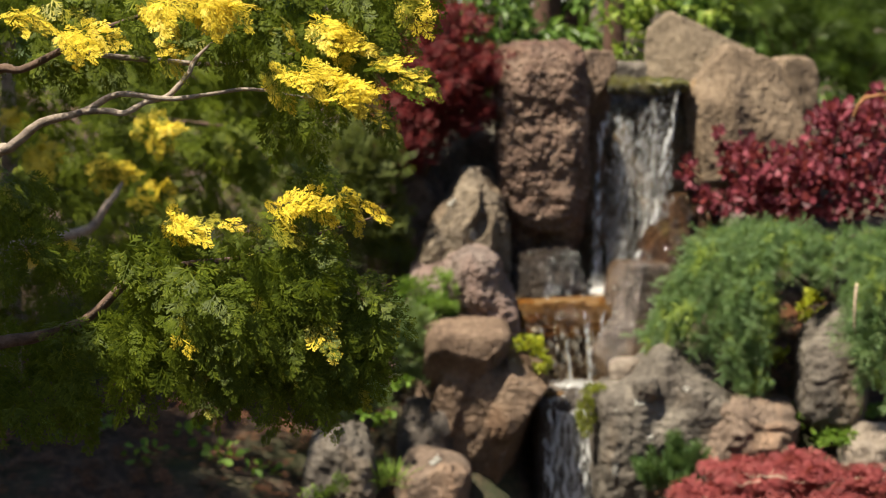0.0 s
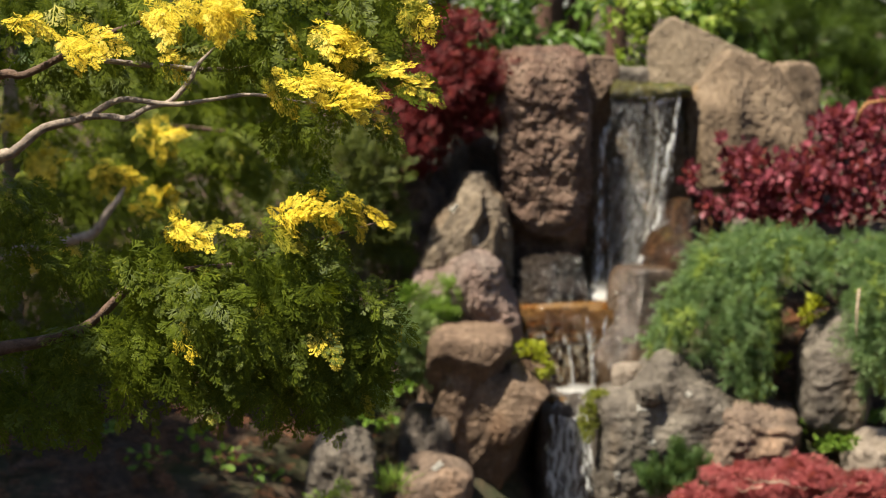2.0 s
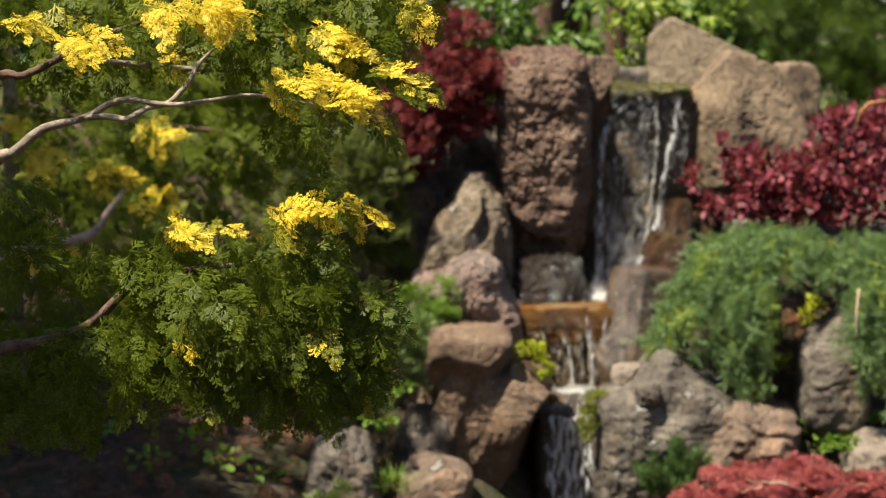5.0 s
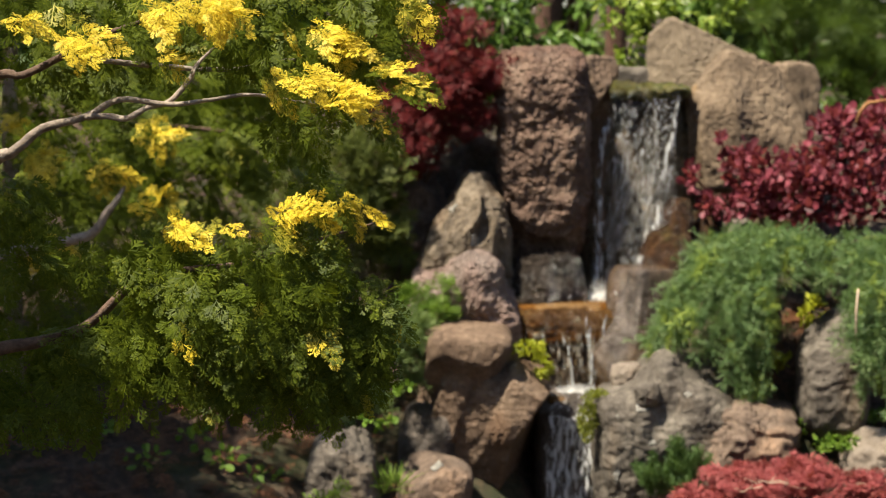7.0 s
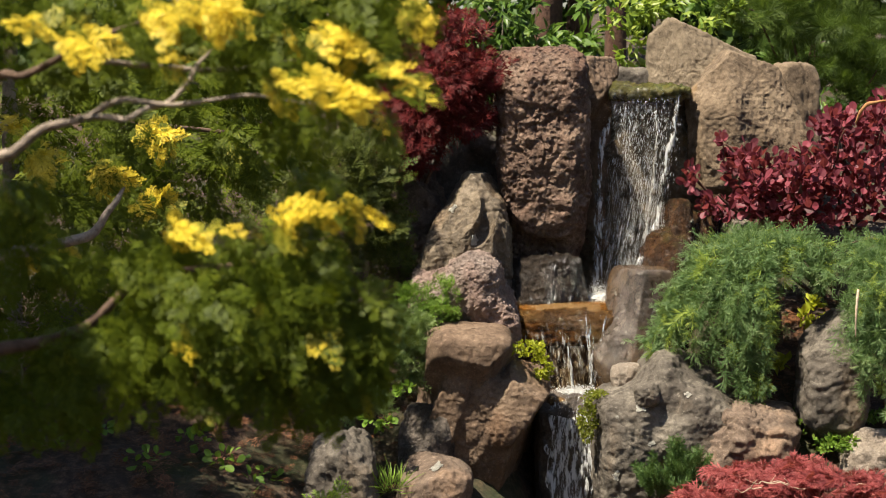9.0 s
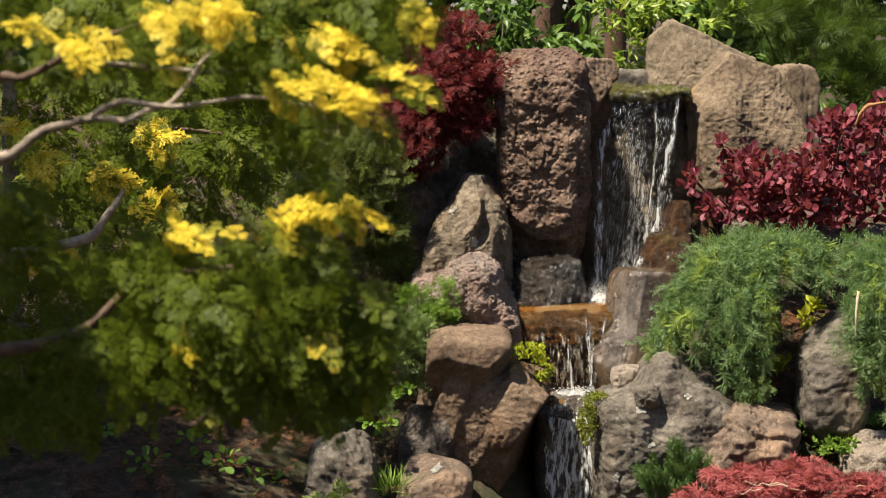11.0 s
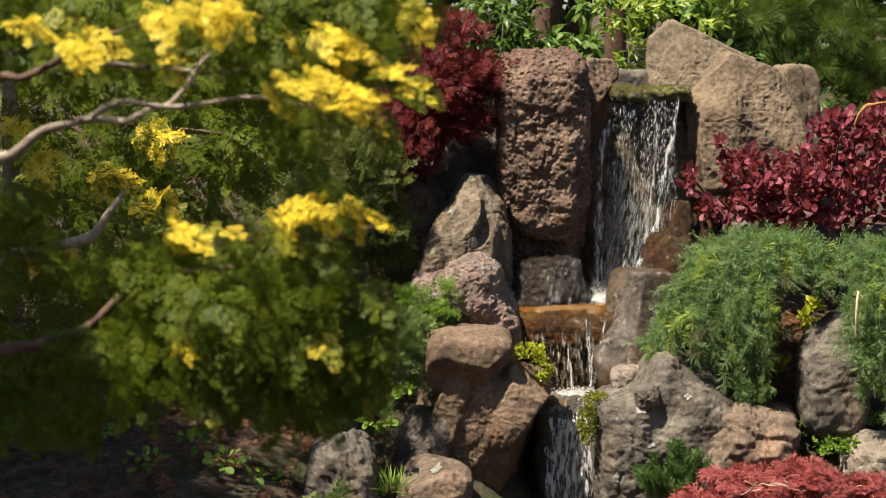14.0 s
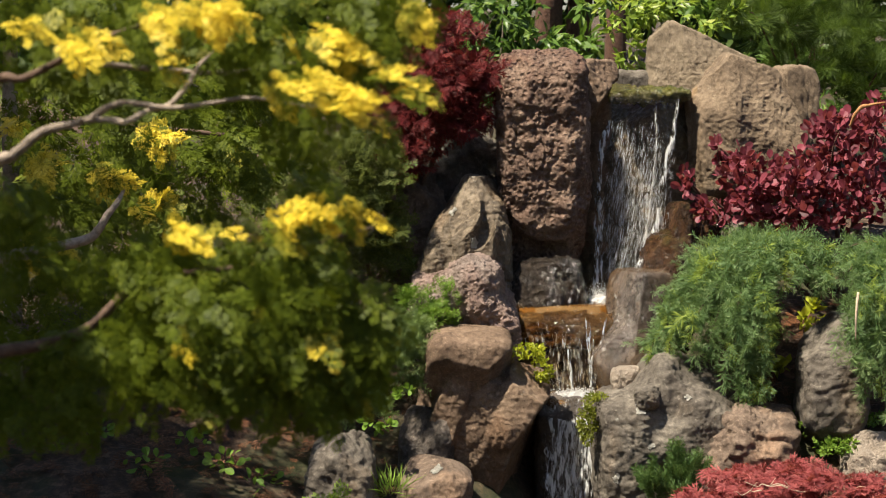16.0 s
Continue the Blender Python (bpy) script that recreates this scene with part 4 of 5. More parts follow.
def froth(label, at, size, seed):
    """A churned mound of white water where a fall lands, with flung drops."""
    rng = np.random.default_rng(seed)
    v, f = ball(5)
    v = v * np.array(size) * (1, 1, 0.4)
    v = v + unit(v) * 0.006 * clouds(v, 45, 4, seed, 0.6, True)[:, None]
    v[:, 2] = np.maximum(v[:, 2], -0.01)
    bag = Bag()
    bag.scatter(v, f, np.eye(3)[None], np.zeros((1, 3)), np.ones(1))
    b, g = ball(1)
    n = 900
    p = rng.normal(size=(n, 3)) * np.array(size) * (0.5, 0.5, 0.5)
    p[:, 2] = np.abs(p[:, 2])
    bag.scatter(b, g, np.tile(np.eye(3), (n, 1, 1)), p, rng.uniform(0.0008, 0.003, n))
    ob = new("foam", bag.mesh("foam", M_FROTH, True))
    ob.location = at
    return tagged(ob, label, "foam")


FOAMS = [froth("white foam where the waterfall lands", (0.627, 9.900, 0.525), (0.07, 0.06, 0.06), 1),
         froth("white foam in the lower pool", (0.519, 9.530, 0.208), (0.085, 0.05, 0.022), 2)]


def drops(parent, width, depth, length, n, seed, big):
    """One falling handful of drawn-out drops."""
    rng = np.random.default_rng(seed)
    v, f = ball(1)
    v = v * (0.55, 0.55, 1.3)
    bag = Bag()
    z = -rng.random(n) * length
    p = np.stack([rng.uniform(-0.5, 0.5, n) * width, -rng.random(n) * depth, z], 1)
    bag.scatter(v, f, np.tile(np.eye(3), (n, 1, 1)), p, rng.uniform(0.4, 1.0, n) ** 2 * big)
    return part("water_spray", bag.mesh("water_spray", M_DROP, True), parent, kind="stuff")


LANES = []
for fall, count, height, width, shift, length, n, big, beat in ((FALL_HIGH, 26, 0.78, 0.27, -0.15, 0.34, 150, 0.0039, 13), (FALL_MID, 10, 0.35, 0.2, 0.04, 0.14, 40, 0.0042, 9), (FALL_LOW, 16, 0.45, 0.16, 0.01, 0.22, 90, 0.005, 9)):
    rng = np.random.default_rng(count)
    for k in range(count):
        u = (k + rng.uniform(0.1, 0.9)) / count - 0.5
        piece = drops(fall, width / count * 7, 0.05, length, n, 100 * count + k, big)
        LANES.append((piece, u * width * 0.85, shift, height, beat + int(rng.integers(0, 3)), int(rng.integers(0, 12))))


# ---- conifers with flat sprays ----
def pad(bags, rng, centre, radii, n, size, share, way=(0.6, -0.25, -0.3), normal=(0.1, -0.65, 0.7)):
    """A layer of cypress fronds: each a drooping twig with sprays to both sides, golden on top, then yellow-green, and
    deep green below. The tones mix leaf colour with painted sunlight and shade.
    """
    m = max(2, round(n / 6))
    p = spread(rng, m, 0.2)
    at = np.array(centre) + p * np.array(radii)
    along = np.array(way) + 0.45 * p + rng.normal(size=(m, 3)) * 0.28
    along[:, 2] -= 0.5 * (p[:, 2] < 0) + 0.25 * (share < 0.25)
    along = unit(along)
    nor = np.array(normal) + rng.normal(size=(m, 3)) * 0.3
    fr = frames_of(along, nor)
    length = size * rng.uniform(1.0, 1.7, m)
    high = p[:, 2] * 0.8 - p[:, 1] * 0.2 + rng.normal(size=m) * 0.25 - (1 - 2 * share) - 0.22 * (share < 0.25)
    for i in range(8):
        t = i / 7
        turn = 0 if i == 7 else (1 if i % 2 else -1) * radians(58 - 26 * t) + rng.normal(size=m) * 0.12
        turn = np.broadcast_to(turn, (m,))
        head = fr[:, :, 0] * np.sin(turn)[:, None] + fr[:, :, 1] * np.cos(turn)[:, None] - fr[:, :, 2] * 0.12
        spot = at + along * (length * (t - 0.45))[:, None] - fr[:, :, 2] * (length * 0.22 * t * t)[:, None] - np.array((0, 0, 0.12)) * (length * t * t)[:, None]
        turned = frames_of(head, fr[:, :, 2] + rng.normal(size=(m, 3)) * 0.22)
        sz = length * (0.72 - 0.26 * t) * rng.uniform(0.8, 1.15, m)
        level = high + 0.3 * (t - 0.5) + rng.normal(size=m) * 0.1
        # Height picks the tone: leaf colour plus painted sunlight above, shade below.
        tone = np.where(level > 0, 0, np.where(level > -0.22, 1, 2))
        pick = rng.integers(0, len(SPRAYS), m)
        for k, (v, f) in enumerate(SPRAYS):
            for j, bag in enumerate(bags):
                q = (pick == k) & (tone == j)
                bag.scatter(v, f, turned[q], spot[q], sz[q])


def hang_foliage(tree, bags, base):
    for bag in bags:
        bag.verts = [v - base for v in bag.verts]
    part("golden_foliage", bags[0].mesh("golden_foliage", M_GOLD), tree, "golden-yellow outer sprays with sunlight painted in", "stuff")
    part("lime_foliage", bags[1].mesh("lime_foliage", M_LIME), tree, "yellow-green sprays under the gold with half-shade painted in", "stuff")
    part("green_foliage", bags[2].mesh("green_foliage", M_HINOKI), tree, "deep green inner sprays with shade painted in", "stuff")


def near_conifer():
    rng = np.random.default_rng(12)
    base = np.array((-1.55, 5.1, -0.22))
    tree = thing("cypress_tree", base, "golden-tipped cypress with layered drooping green sprays", "tree")
    limb("trunk", [base, base + (0.05, 0, 0.8), base + (-0.02, 0.05, 1.6), base + (0.06, 0, 2.6)], [0.09, 0.075, 0.06, 0.03], M_BARK, tree, 12)
    b = M_GREYBARK
    limb("branch", [base + (0, 0, 1.1), (-0.960, 5.050, 1.296), (-0.860, 5.000, 1.350), (-0.797, 5.000, 1.398), (-0.712, 5.000, 1.421), (-0.642, 5.000, 1.456), (-0.544, 5.000, 1.446), (-0.456, 5.020, 1.456), (-0.379, 5.050, 1.464), (-0.254, 5.050, 1.444)], [0.018, 0.015, 0.011, 0.0095, 0.0075, 0.0065, 0.005, 0.0042, 0.0035, 0.002], b, tree)
    limb("branch", [(-0.712, 5.000, 1.421), (-0.666, 4.990, 1.423), (-0.626, 4.980, 1.419), (-0.586, 5.000, 1.441), (-0.545, 5.010, 1.452), (-0.507, 5.030, 1.494), (-0.492, 5.050, 1.526), (-0.439, 5.100, 1.580)], [0.006, 0.0065, 0.0065, 0.0065, 0.006, 0.0055, 0.004, 0.002], b, tree)
    limb("branch", [base + (0, 0, 0.95), (-0.972, 5.080, 0.926), (-0.836, 5.100, 0.955), (-0.732, 5.100, 0.990), (-0.622, 5.060, 1.084), (-0.513, 5.000, 1.116), (-0.401, 5.020, 1.128), (-0.255, 5.050, 1.171), (-0.141, 5.050, 1.205)], [0.02, 0.016, 0.013, 0.011, 0.008, 0.0065, 0.005, 0.0035, 0.002], M_BARK, tree)
    limb("branch", [base + (0, 0, 1.4), (-0.966, 5.100, 1.477), (-0.852, 5.100, 1.502), (-0.771, 5.100, 1.541), (-0.667, 5.100, 1.591), (-0.518, 5.100, 1.636), (-0.347, 5.100, 1.682)], [0.014, 0.011, 0.008, 0.007, 0.005, 0.004, 0.002], M_BARK, tree)
    limb("branch", [(-0.771, 5.100, 1.541), (-0.605, 5.150, 1.522), (-0.448, 5.200, 1.512), (-0.308, 5.200, 1.533), (-0.168, 5.200, 1.544)], [0.007, 0.006, 0.005, 0.004, 0.002], b, tree)
    limb("branch", [base + (0, 0, 1.75), (-0.958, 5.200, 1.730), (-0.679, 5.200, 1.764), (-0.388, 5.200, 1.730), (-0.168, 5.200, 1.660), (-0.028, 5.200, 1.626)], [0.02, 0.016, 0.01, 0.008, 0.006, 0.002], b, tree)
    bags = [Bag(), Bag(), Bag()]
    # x, y, depth, half sizes, count, golden share
    tiers = []
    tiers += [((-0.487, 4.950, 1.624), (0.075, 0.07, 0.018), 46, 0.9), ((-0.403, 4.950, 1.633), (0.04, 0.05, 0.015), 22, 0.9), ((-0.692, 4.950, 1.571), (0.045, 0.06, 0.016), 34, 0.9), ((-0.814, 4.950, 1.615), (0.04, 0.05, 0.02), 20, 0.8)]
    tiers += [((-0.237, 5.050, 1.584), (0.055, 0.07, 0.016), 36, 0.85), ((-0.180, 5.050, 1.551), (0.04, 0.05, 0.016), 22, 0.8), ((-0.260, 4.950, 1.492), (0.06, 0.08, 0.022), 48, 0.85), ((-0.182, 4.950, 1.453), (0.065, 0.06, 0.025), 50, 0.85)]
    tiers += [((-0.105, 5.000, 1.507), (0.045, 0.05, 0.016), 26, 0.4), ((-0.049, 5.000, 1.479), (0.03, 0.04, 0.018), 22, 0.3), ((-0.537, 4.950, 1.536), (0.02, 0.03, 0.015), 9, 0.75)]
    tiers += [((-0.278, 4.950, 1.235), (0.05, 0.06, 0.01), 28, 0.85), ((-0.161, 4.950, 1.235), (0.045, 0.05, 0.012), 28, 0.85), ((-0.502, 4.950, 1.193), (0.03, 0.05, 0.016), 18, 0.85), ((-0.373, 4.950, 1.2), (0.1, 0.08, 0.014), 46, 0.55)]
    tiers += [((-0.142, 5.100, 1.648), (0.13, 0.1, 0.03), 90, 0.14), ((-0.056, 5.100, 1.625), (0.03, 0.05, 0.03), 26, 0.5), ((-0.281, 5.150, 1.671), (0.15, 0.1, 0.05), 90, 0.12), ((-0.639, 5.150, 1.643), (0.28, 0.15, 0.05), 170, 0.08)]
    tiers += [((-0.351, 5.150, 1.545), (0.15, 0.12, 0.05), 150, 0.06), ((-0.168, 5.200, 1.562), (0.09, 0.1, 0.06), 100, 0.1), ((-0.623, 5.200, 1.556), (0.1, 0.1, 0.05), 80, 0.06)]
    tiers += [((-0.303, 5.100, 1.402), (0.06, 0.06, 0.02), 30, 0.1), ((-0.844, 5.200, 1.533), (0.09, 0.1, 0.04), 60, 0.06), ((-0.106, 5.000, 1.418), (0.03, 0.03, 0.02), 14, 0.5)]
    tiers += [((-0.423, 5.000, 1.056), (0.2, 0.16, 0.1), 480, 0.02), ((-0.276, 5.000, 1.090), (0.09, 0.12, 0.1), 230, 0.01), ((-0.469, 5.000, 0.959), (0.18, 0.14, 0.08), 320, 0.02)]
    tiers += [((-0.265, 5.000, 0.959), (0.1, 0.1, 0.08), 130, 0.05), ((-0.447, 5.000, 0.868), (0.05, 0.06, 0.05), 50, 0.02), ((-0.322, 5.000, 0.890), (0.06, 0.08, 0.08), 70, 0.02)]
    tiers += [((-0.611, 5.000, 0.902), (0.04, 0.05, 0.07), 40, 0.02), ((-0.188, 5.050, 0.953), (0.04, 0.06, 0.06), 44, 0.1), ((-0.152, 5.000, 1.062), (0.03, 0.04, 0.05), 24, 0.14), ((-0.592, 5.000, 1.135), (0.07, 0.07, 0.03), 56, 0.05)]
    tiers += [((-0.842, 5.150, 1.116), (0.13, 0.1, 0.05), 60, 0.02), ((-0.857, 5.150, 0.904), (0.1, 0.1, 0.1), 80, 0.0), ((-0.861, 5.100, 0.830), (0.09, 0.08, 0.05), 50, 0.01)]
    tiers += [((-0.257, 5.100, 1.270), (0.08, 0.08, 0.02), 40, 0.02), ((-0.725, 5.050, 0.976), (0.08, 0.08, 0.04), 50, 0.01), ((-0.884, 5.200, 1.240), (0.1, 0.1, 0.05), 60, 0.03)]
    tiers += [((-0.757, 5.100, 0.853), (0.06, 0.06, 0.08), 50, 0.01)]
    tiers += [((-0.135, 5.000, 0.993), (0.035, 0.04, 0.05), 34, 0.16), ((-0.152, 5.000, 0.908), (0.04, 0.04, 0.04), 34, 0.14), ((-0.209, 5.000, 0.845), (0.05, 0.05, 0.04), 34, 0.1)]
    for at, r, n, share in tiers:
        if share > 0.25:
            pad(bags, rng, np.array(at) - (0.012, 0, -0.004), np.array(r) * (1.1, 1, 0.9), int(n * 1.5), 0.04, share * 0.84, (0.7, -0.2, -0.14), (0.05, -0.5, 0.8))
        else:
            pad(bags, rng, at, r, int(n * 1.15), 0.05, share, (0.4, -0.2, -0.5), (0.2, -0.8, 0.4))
    # Unseen pads added in the sun's path to shade the lower left sprays.
    for k in range(12):
        c = (rng.uniform(-2.05, -1.5), rng.uniform(4.3, 5.0), rng.uniform(2.0, 2.6))
        pad(bags, rng, c, (0.24, 0.24, 0.07), 90, 0.1, 0.4)
    # unseen crown pads, added above and beside the view to shade what hangs below
    for k in range(26):
        c = base + np.array((rng.uniform(-0.5, 0.75), rng.uniform(-0.5, 0.5), rng.uniform(1.0, 2.9)))
        c[0] = min(c[0], -1.75 if c[2] < 2.25 else -1.58)
        pad(bags, rng, c, (0.28, 0.28, 0.08), 60, 0.12, 0.4)
    hang_foliage(tree, bags, base)
    return tree


near_conifer()


def far_conifer():
    """A second cypress of the kind, beyond the first."""
    rng = np.random.default_rng(31)
    base = np.array((-2.15, 8.4, -0.1))
    tree = thing("cypress_tree", base, "golden cypress, deep green sprays standing in for its shaded inside", "tree")
    limb("trunk", [base, base + (0.08, 0, 0.9), base + (0.0, 0.1, 2.0), base + (0.1, 0, 3.2)], [0.13, 0.11, 0.08, 0.03], M_BARK, tree, 12)
    b = M_GREYBARK
    limb("branch", [base + (0, 0, 0.7), (-1.545, 8.300, 0.819), (-1.275, 8.200, 0.890), (-1.155, 8.200, 0.922), (-1.098, 8.200, 0.996), (-1.063, 8.220, 1.046), (-1.051, 8.300, 1.082)], [0.04, 0.026, 0.018, 0.016, 0.013, 0.009, 0.003], b, tree)
    limb("branch", [base + (0, 0, 1.2), (-1.609, 8.900, 1.225), (-1.464, 9.000, 1.282), (-1.154, 9.100, 1.258), (-0.753, 9.200, 1.213)], [0.03, 0.02, 0.016, 0.012, 0.006], M_BARK, tree)
    limb("trunk_stem", [(-1.518, 8.800, 0.311), (-1.514, 8.800, 1.111), (-1.511, 8.800, 1.584), (-1.513, 8.800, 1.937)], [0.035, 0.03, 0.026, 0.02], b, tree)
    bags = [Bag(), Bag(), Bag()]
    tiers = []
    tiers += [((-1.297, 8.300, 1.157), (0.11, 0.08, 0.04), 60, 0.8), ((-1.110, 8.300, 1.120), (0.09, 0.08, 0.06), 60, 0.7), ((-0.950, 8.300, 1.250), (0.08, 0.08, 0.04), 50, 0.75)]
    tiers += [((-0.962, 8.300, 1.011), (0.11, 0.08, 0.05), 60, 0.65), ((-1.357, 8.300, 0.866), (0.06, 0.06, 0.03), 24, 0.7), ((-1.444, 8.300, 1.288), (0.05, 0.05, 0.04), 24, 0.8), ((-1.272, 8.300, 0.876), (0.04, 0.05, 0.03), 16, 0.8)]
    # Nearly gold-free tiers: their deep green stands in for shade inside the tree.
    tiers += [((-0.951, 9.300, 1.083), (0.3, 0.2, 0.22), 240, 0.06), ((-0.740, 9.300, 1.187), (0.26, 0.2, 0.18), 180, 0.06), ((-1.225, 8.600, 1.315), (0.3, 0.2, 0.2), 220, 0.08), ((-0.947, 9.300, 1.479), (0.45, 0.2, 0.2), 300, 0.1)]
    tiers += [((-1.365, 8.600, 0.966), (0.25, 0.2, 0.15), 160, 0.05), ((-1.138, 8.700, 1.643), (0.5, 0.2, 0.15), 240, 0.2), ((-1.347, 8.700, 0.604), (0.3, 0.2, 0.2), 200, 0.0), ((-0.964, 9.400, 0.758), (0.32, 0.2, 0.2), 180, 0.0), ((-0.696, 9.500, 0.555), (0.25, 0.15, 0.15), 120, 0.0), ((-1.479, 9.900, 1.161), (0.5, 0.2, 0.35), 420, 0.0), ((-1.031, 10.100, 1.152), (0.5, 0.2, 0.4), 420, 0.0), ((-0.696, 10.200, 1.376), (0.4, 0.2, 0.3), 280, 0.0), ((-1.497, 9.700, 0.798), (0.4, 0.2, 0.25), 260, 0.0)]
    for at, r, n, share in tiers:
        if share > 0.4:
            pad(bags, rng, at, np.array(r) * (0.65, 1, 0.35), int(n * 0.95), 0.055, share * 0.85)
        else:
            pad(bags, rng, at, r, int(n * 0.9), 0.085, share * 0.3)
    # Unseen pads added above the view to cast shade on the left.
    for k in range(12):
        c = (rng.uniform(-2.7, -2.05), rng.uniform(7.3, 8.6), rng.uniform(2.2, 2.9))
        pad(bags, rng, c, (0.28, 0.28, 0.07), 50, 0.14, 0.3)
    # The rest of the unseen crown, added to shade the soil below.
    for k in range(44):
        c = base + np.array((rng.uniform(-1.0, 1.3), rng.uniform(-0.9, 0.7), rng.uniform(1.3, 3.6)))
        c[0] = min(c[0], -2.4)
        pad(bags, rng, c, (0.4, 0.4, 0.1), 70, 0.16, 0.3)
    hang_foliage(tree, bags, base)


far_conifer()


def bush(name, label, category, base, stems, stem_mat, clumps, shapes, material, leaf, seed, along=(0, -0.2, 0.3), normal=(0, -0.5, 0.8), jitter=0.6, clump=0.35, part_name="foliage", shell=0.3, group="", picked=0):
    """A shrub: woody stems from its foot to each clump, and leaves in clumps of (centre, half sizes, count)."""
    rng = np.random.default_rng(seed)
    base = np.array(base, float)
    plant = thing(name, base, label, category, group)
    for k, (c, r, n) in enumerate(clumps):
        if stems and k % stems == 0:
            c = np.array(c)
            mid = base + (c - base) * 0.5 + rng.normal(size=3) * 0.05 * np.linalg.norm(c - base)
            limb("stem", [base - (0, 0, 0.03), mid, c, c + rng.normal(size=3) * np.array(r) * 0.5], np.array([0.012, 0.009, 0.005, 0.002]) * min(1.0, 0.15 + float(np.linalg.norm(c - base))), stem_mat, plant, 6)
    bag = Bag()
    bag.loose = [] if picked else None
    for c, r, n in clumps:
        fill(bag, shapes, rng, np.array(c) - base, r, n, leaf, along, normal, jitter, shell, 0.35, clump)
    if picked:
        every = sorted(bag.loose, key=lambda leaf: leaf[3][1])
        bag.loose = None
        shared = {}
        for verts, faces, turn, place, size in every[:picked]:
            if id(verts) not in shared:
                shared[id(verts)] = mesh_of("leaf", verts, faces, material)
            m = Matrix([list(row) for row in turn]).to_4x4()
            leaf_part = part("leaf", shared[id(verts)], plant)
            leaf_part.matrix_local = Matrix.Translation(Vector(place)) @ m @ Matrix.Scale(float(size), 4)
        for verts, faces, turn, place, size in every[picked:]:
            bag.scatter(verts, faces, turn[None], np.array(place)[None], [size])
    part(part_name, bag.mesh(part_name, material), plant, kind="stuff")
    return plant


# rounded conifer between the cypress and the falls
bush("conifer_shrub", "olive-green conifer shrub with feathery sunlit tips", "shrub", (-0.5, 9.9, 0.3), 3, M_BARK,
     [((-0.404, 9.750, 1.058), (0.22, 0.2, 0.16), 700), ((-0.272, 9.750, 1.036), (0.1, 0.12, 0.13), 420), ((-0.318, 9.800, 0.834), (0.16, 0.15, 0.12), 420), ((-0.495, 9.800, 0.878), (0.25, 0.2, 0.25), 600), ((-0.208, 9.800, 0.723), (0.07, 0.07, 0.06), 160), ((-0.409, 9.850, 0.651), (0.2, 0.15, 0.15), 260)],
     SMALL_SPRAYS, M_CONIFER, 0.05, 5, (0.3, -0.3, 0.35), (0, -0.6, 0.5), 0.5)

MAPLE_HIGH = bush("red_maple", "dark red lace-leaf maple spilling over the rocks", "tree", (-0.28, 10.3, 0.55), 2, M_BARK,
     [((0.025, 10.000, 1.560), (0.12, 0.12, 0.09), 300), ((-0.009, 9.980, 1.381), (0.18, 0.15, 0.12), 560), ((0.136, 9.950, 1.427), (0.1, 0.1, 0.06), 260), ((-0.099, 9.980, 1.225), (0.13, 0.14, 0.1), 420), ((0.069, 9.950, 1.270), (0.11, 0.1, 0.08), 300), ((-0.132, 9.950, 1.103), (0.1, 0.1, 0.06), 260), ((-0.145, 10.100, 1.447), (0.15, 0.15, 0.2), 300)],
     LACE, M_MAPLE, 0.048, 7, (0.3, -0.3, -0.4), (0, -0.6, 0.6), 0.5, 0.6)

SMOKE = bush("smoke_bush", "purple-red smoke bush with round leaves", "shrub", (1.65, 10.1, 0.45), 1, M_REDBARK,
     [((1.211, 9.850, 1.008), (0.12, 0.12, 0.1), 230), ((1.360, 9.800, 0.966), (0.15, 0.13, 0.11), 360), ((1.543, 9.850, 1.097), (0.13, 0.14, 0.15), 380), ((1.677, 9.850, 1.008), (0.15, 0.14, 0.16), 420), ((1.127, 9.900, 1.127), (0.05, 0.06, 0.07), 46), ((0.990, 9.900, 1.005), (0.05, 0.06, 0.05), 34), ((1.101, 9.850, 0.919), (0.08, 0.08, 0.05), 90), ((1.579, 9.950, 1.226), (0.1, 0.1, 0.06), 130), ((1.727, 9.900, 1.205), (0.08, 0.1, 0.1), 150), ((1.406, 9.800, 0.860), (0.18, 0.1, 0.035), 160)],
     ROUND, M_SMOKE, 0.038, 9, (-0.1, -0.3, 0.5), (-0.1, -0.8, 0.5), 0.85, 0.5, picked=300)


limb("flower_stalk", [(1.591, 9.720, 1.230), (1.609, 9.700, 1.279), (1.634, 9.700, 1.305), (1.669, 9.700, 1.313), (1.723, 9.700, 1.322)], [0.003, 0.006, 0.008, 0.006, 0.003], M_STALK, SMOKE, 6, 0.4, "dry tan flower stalk")


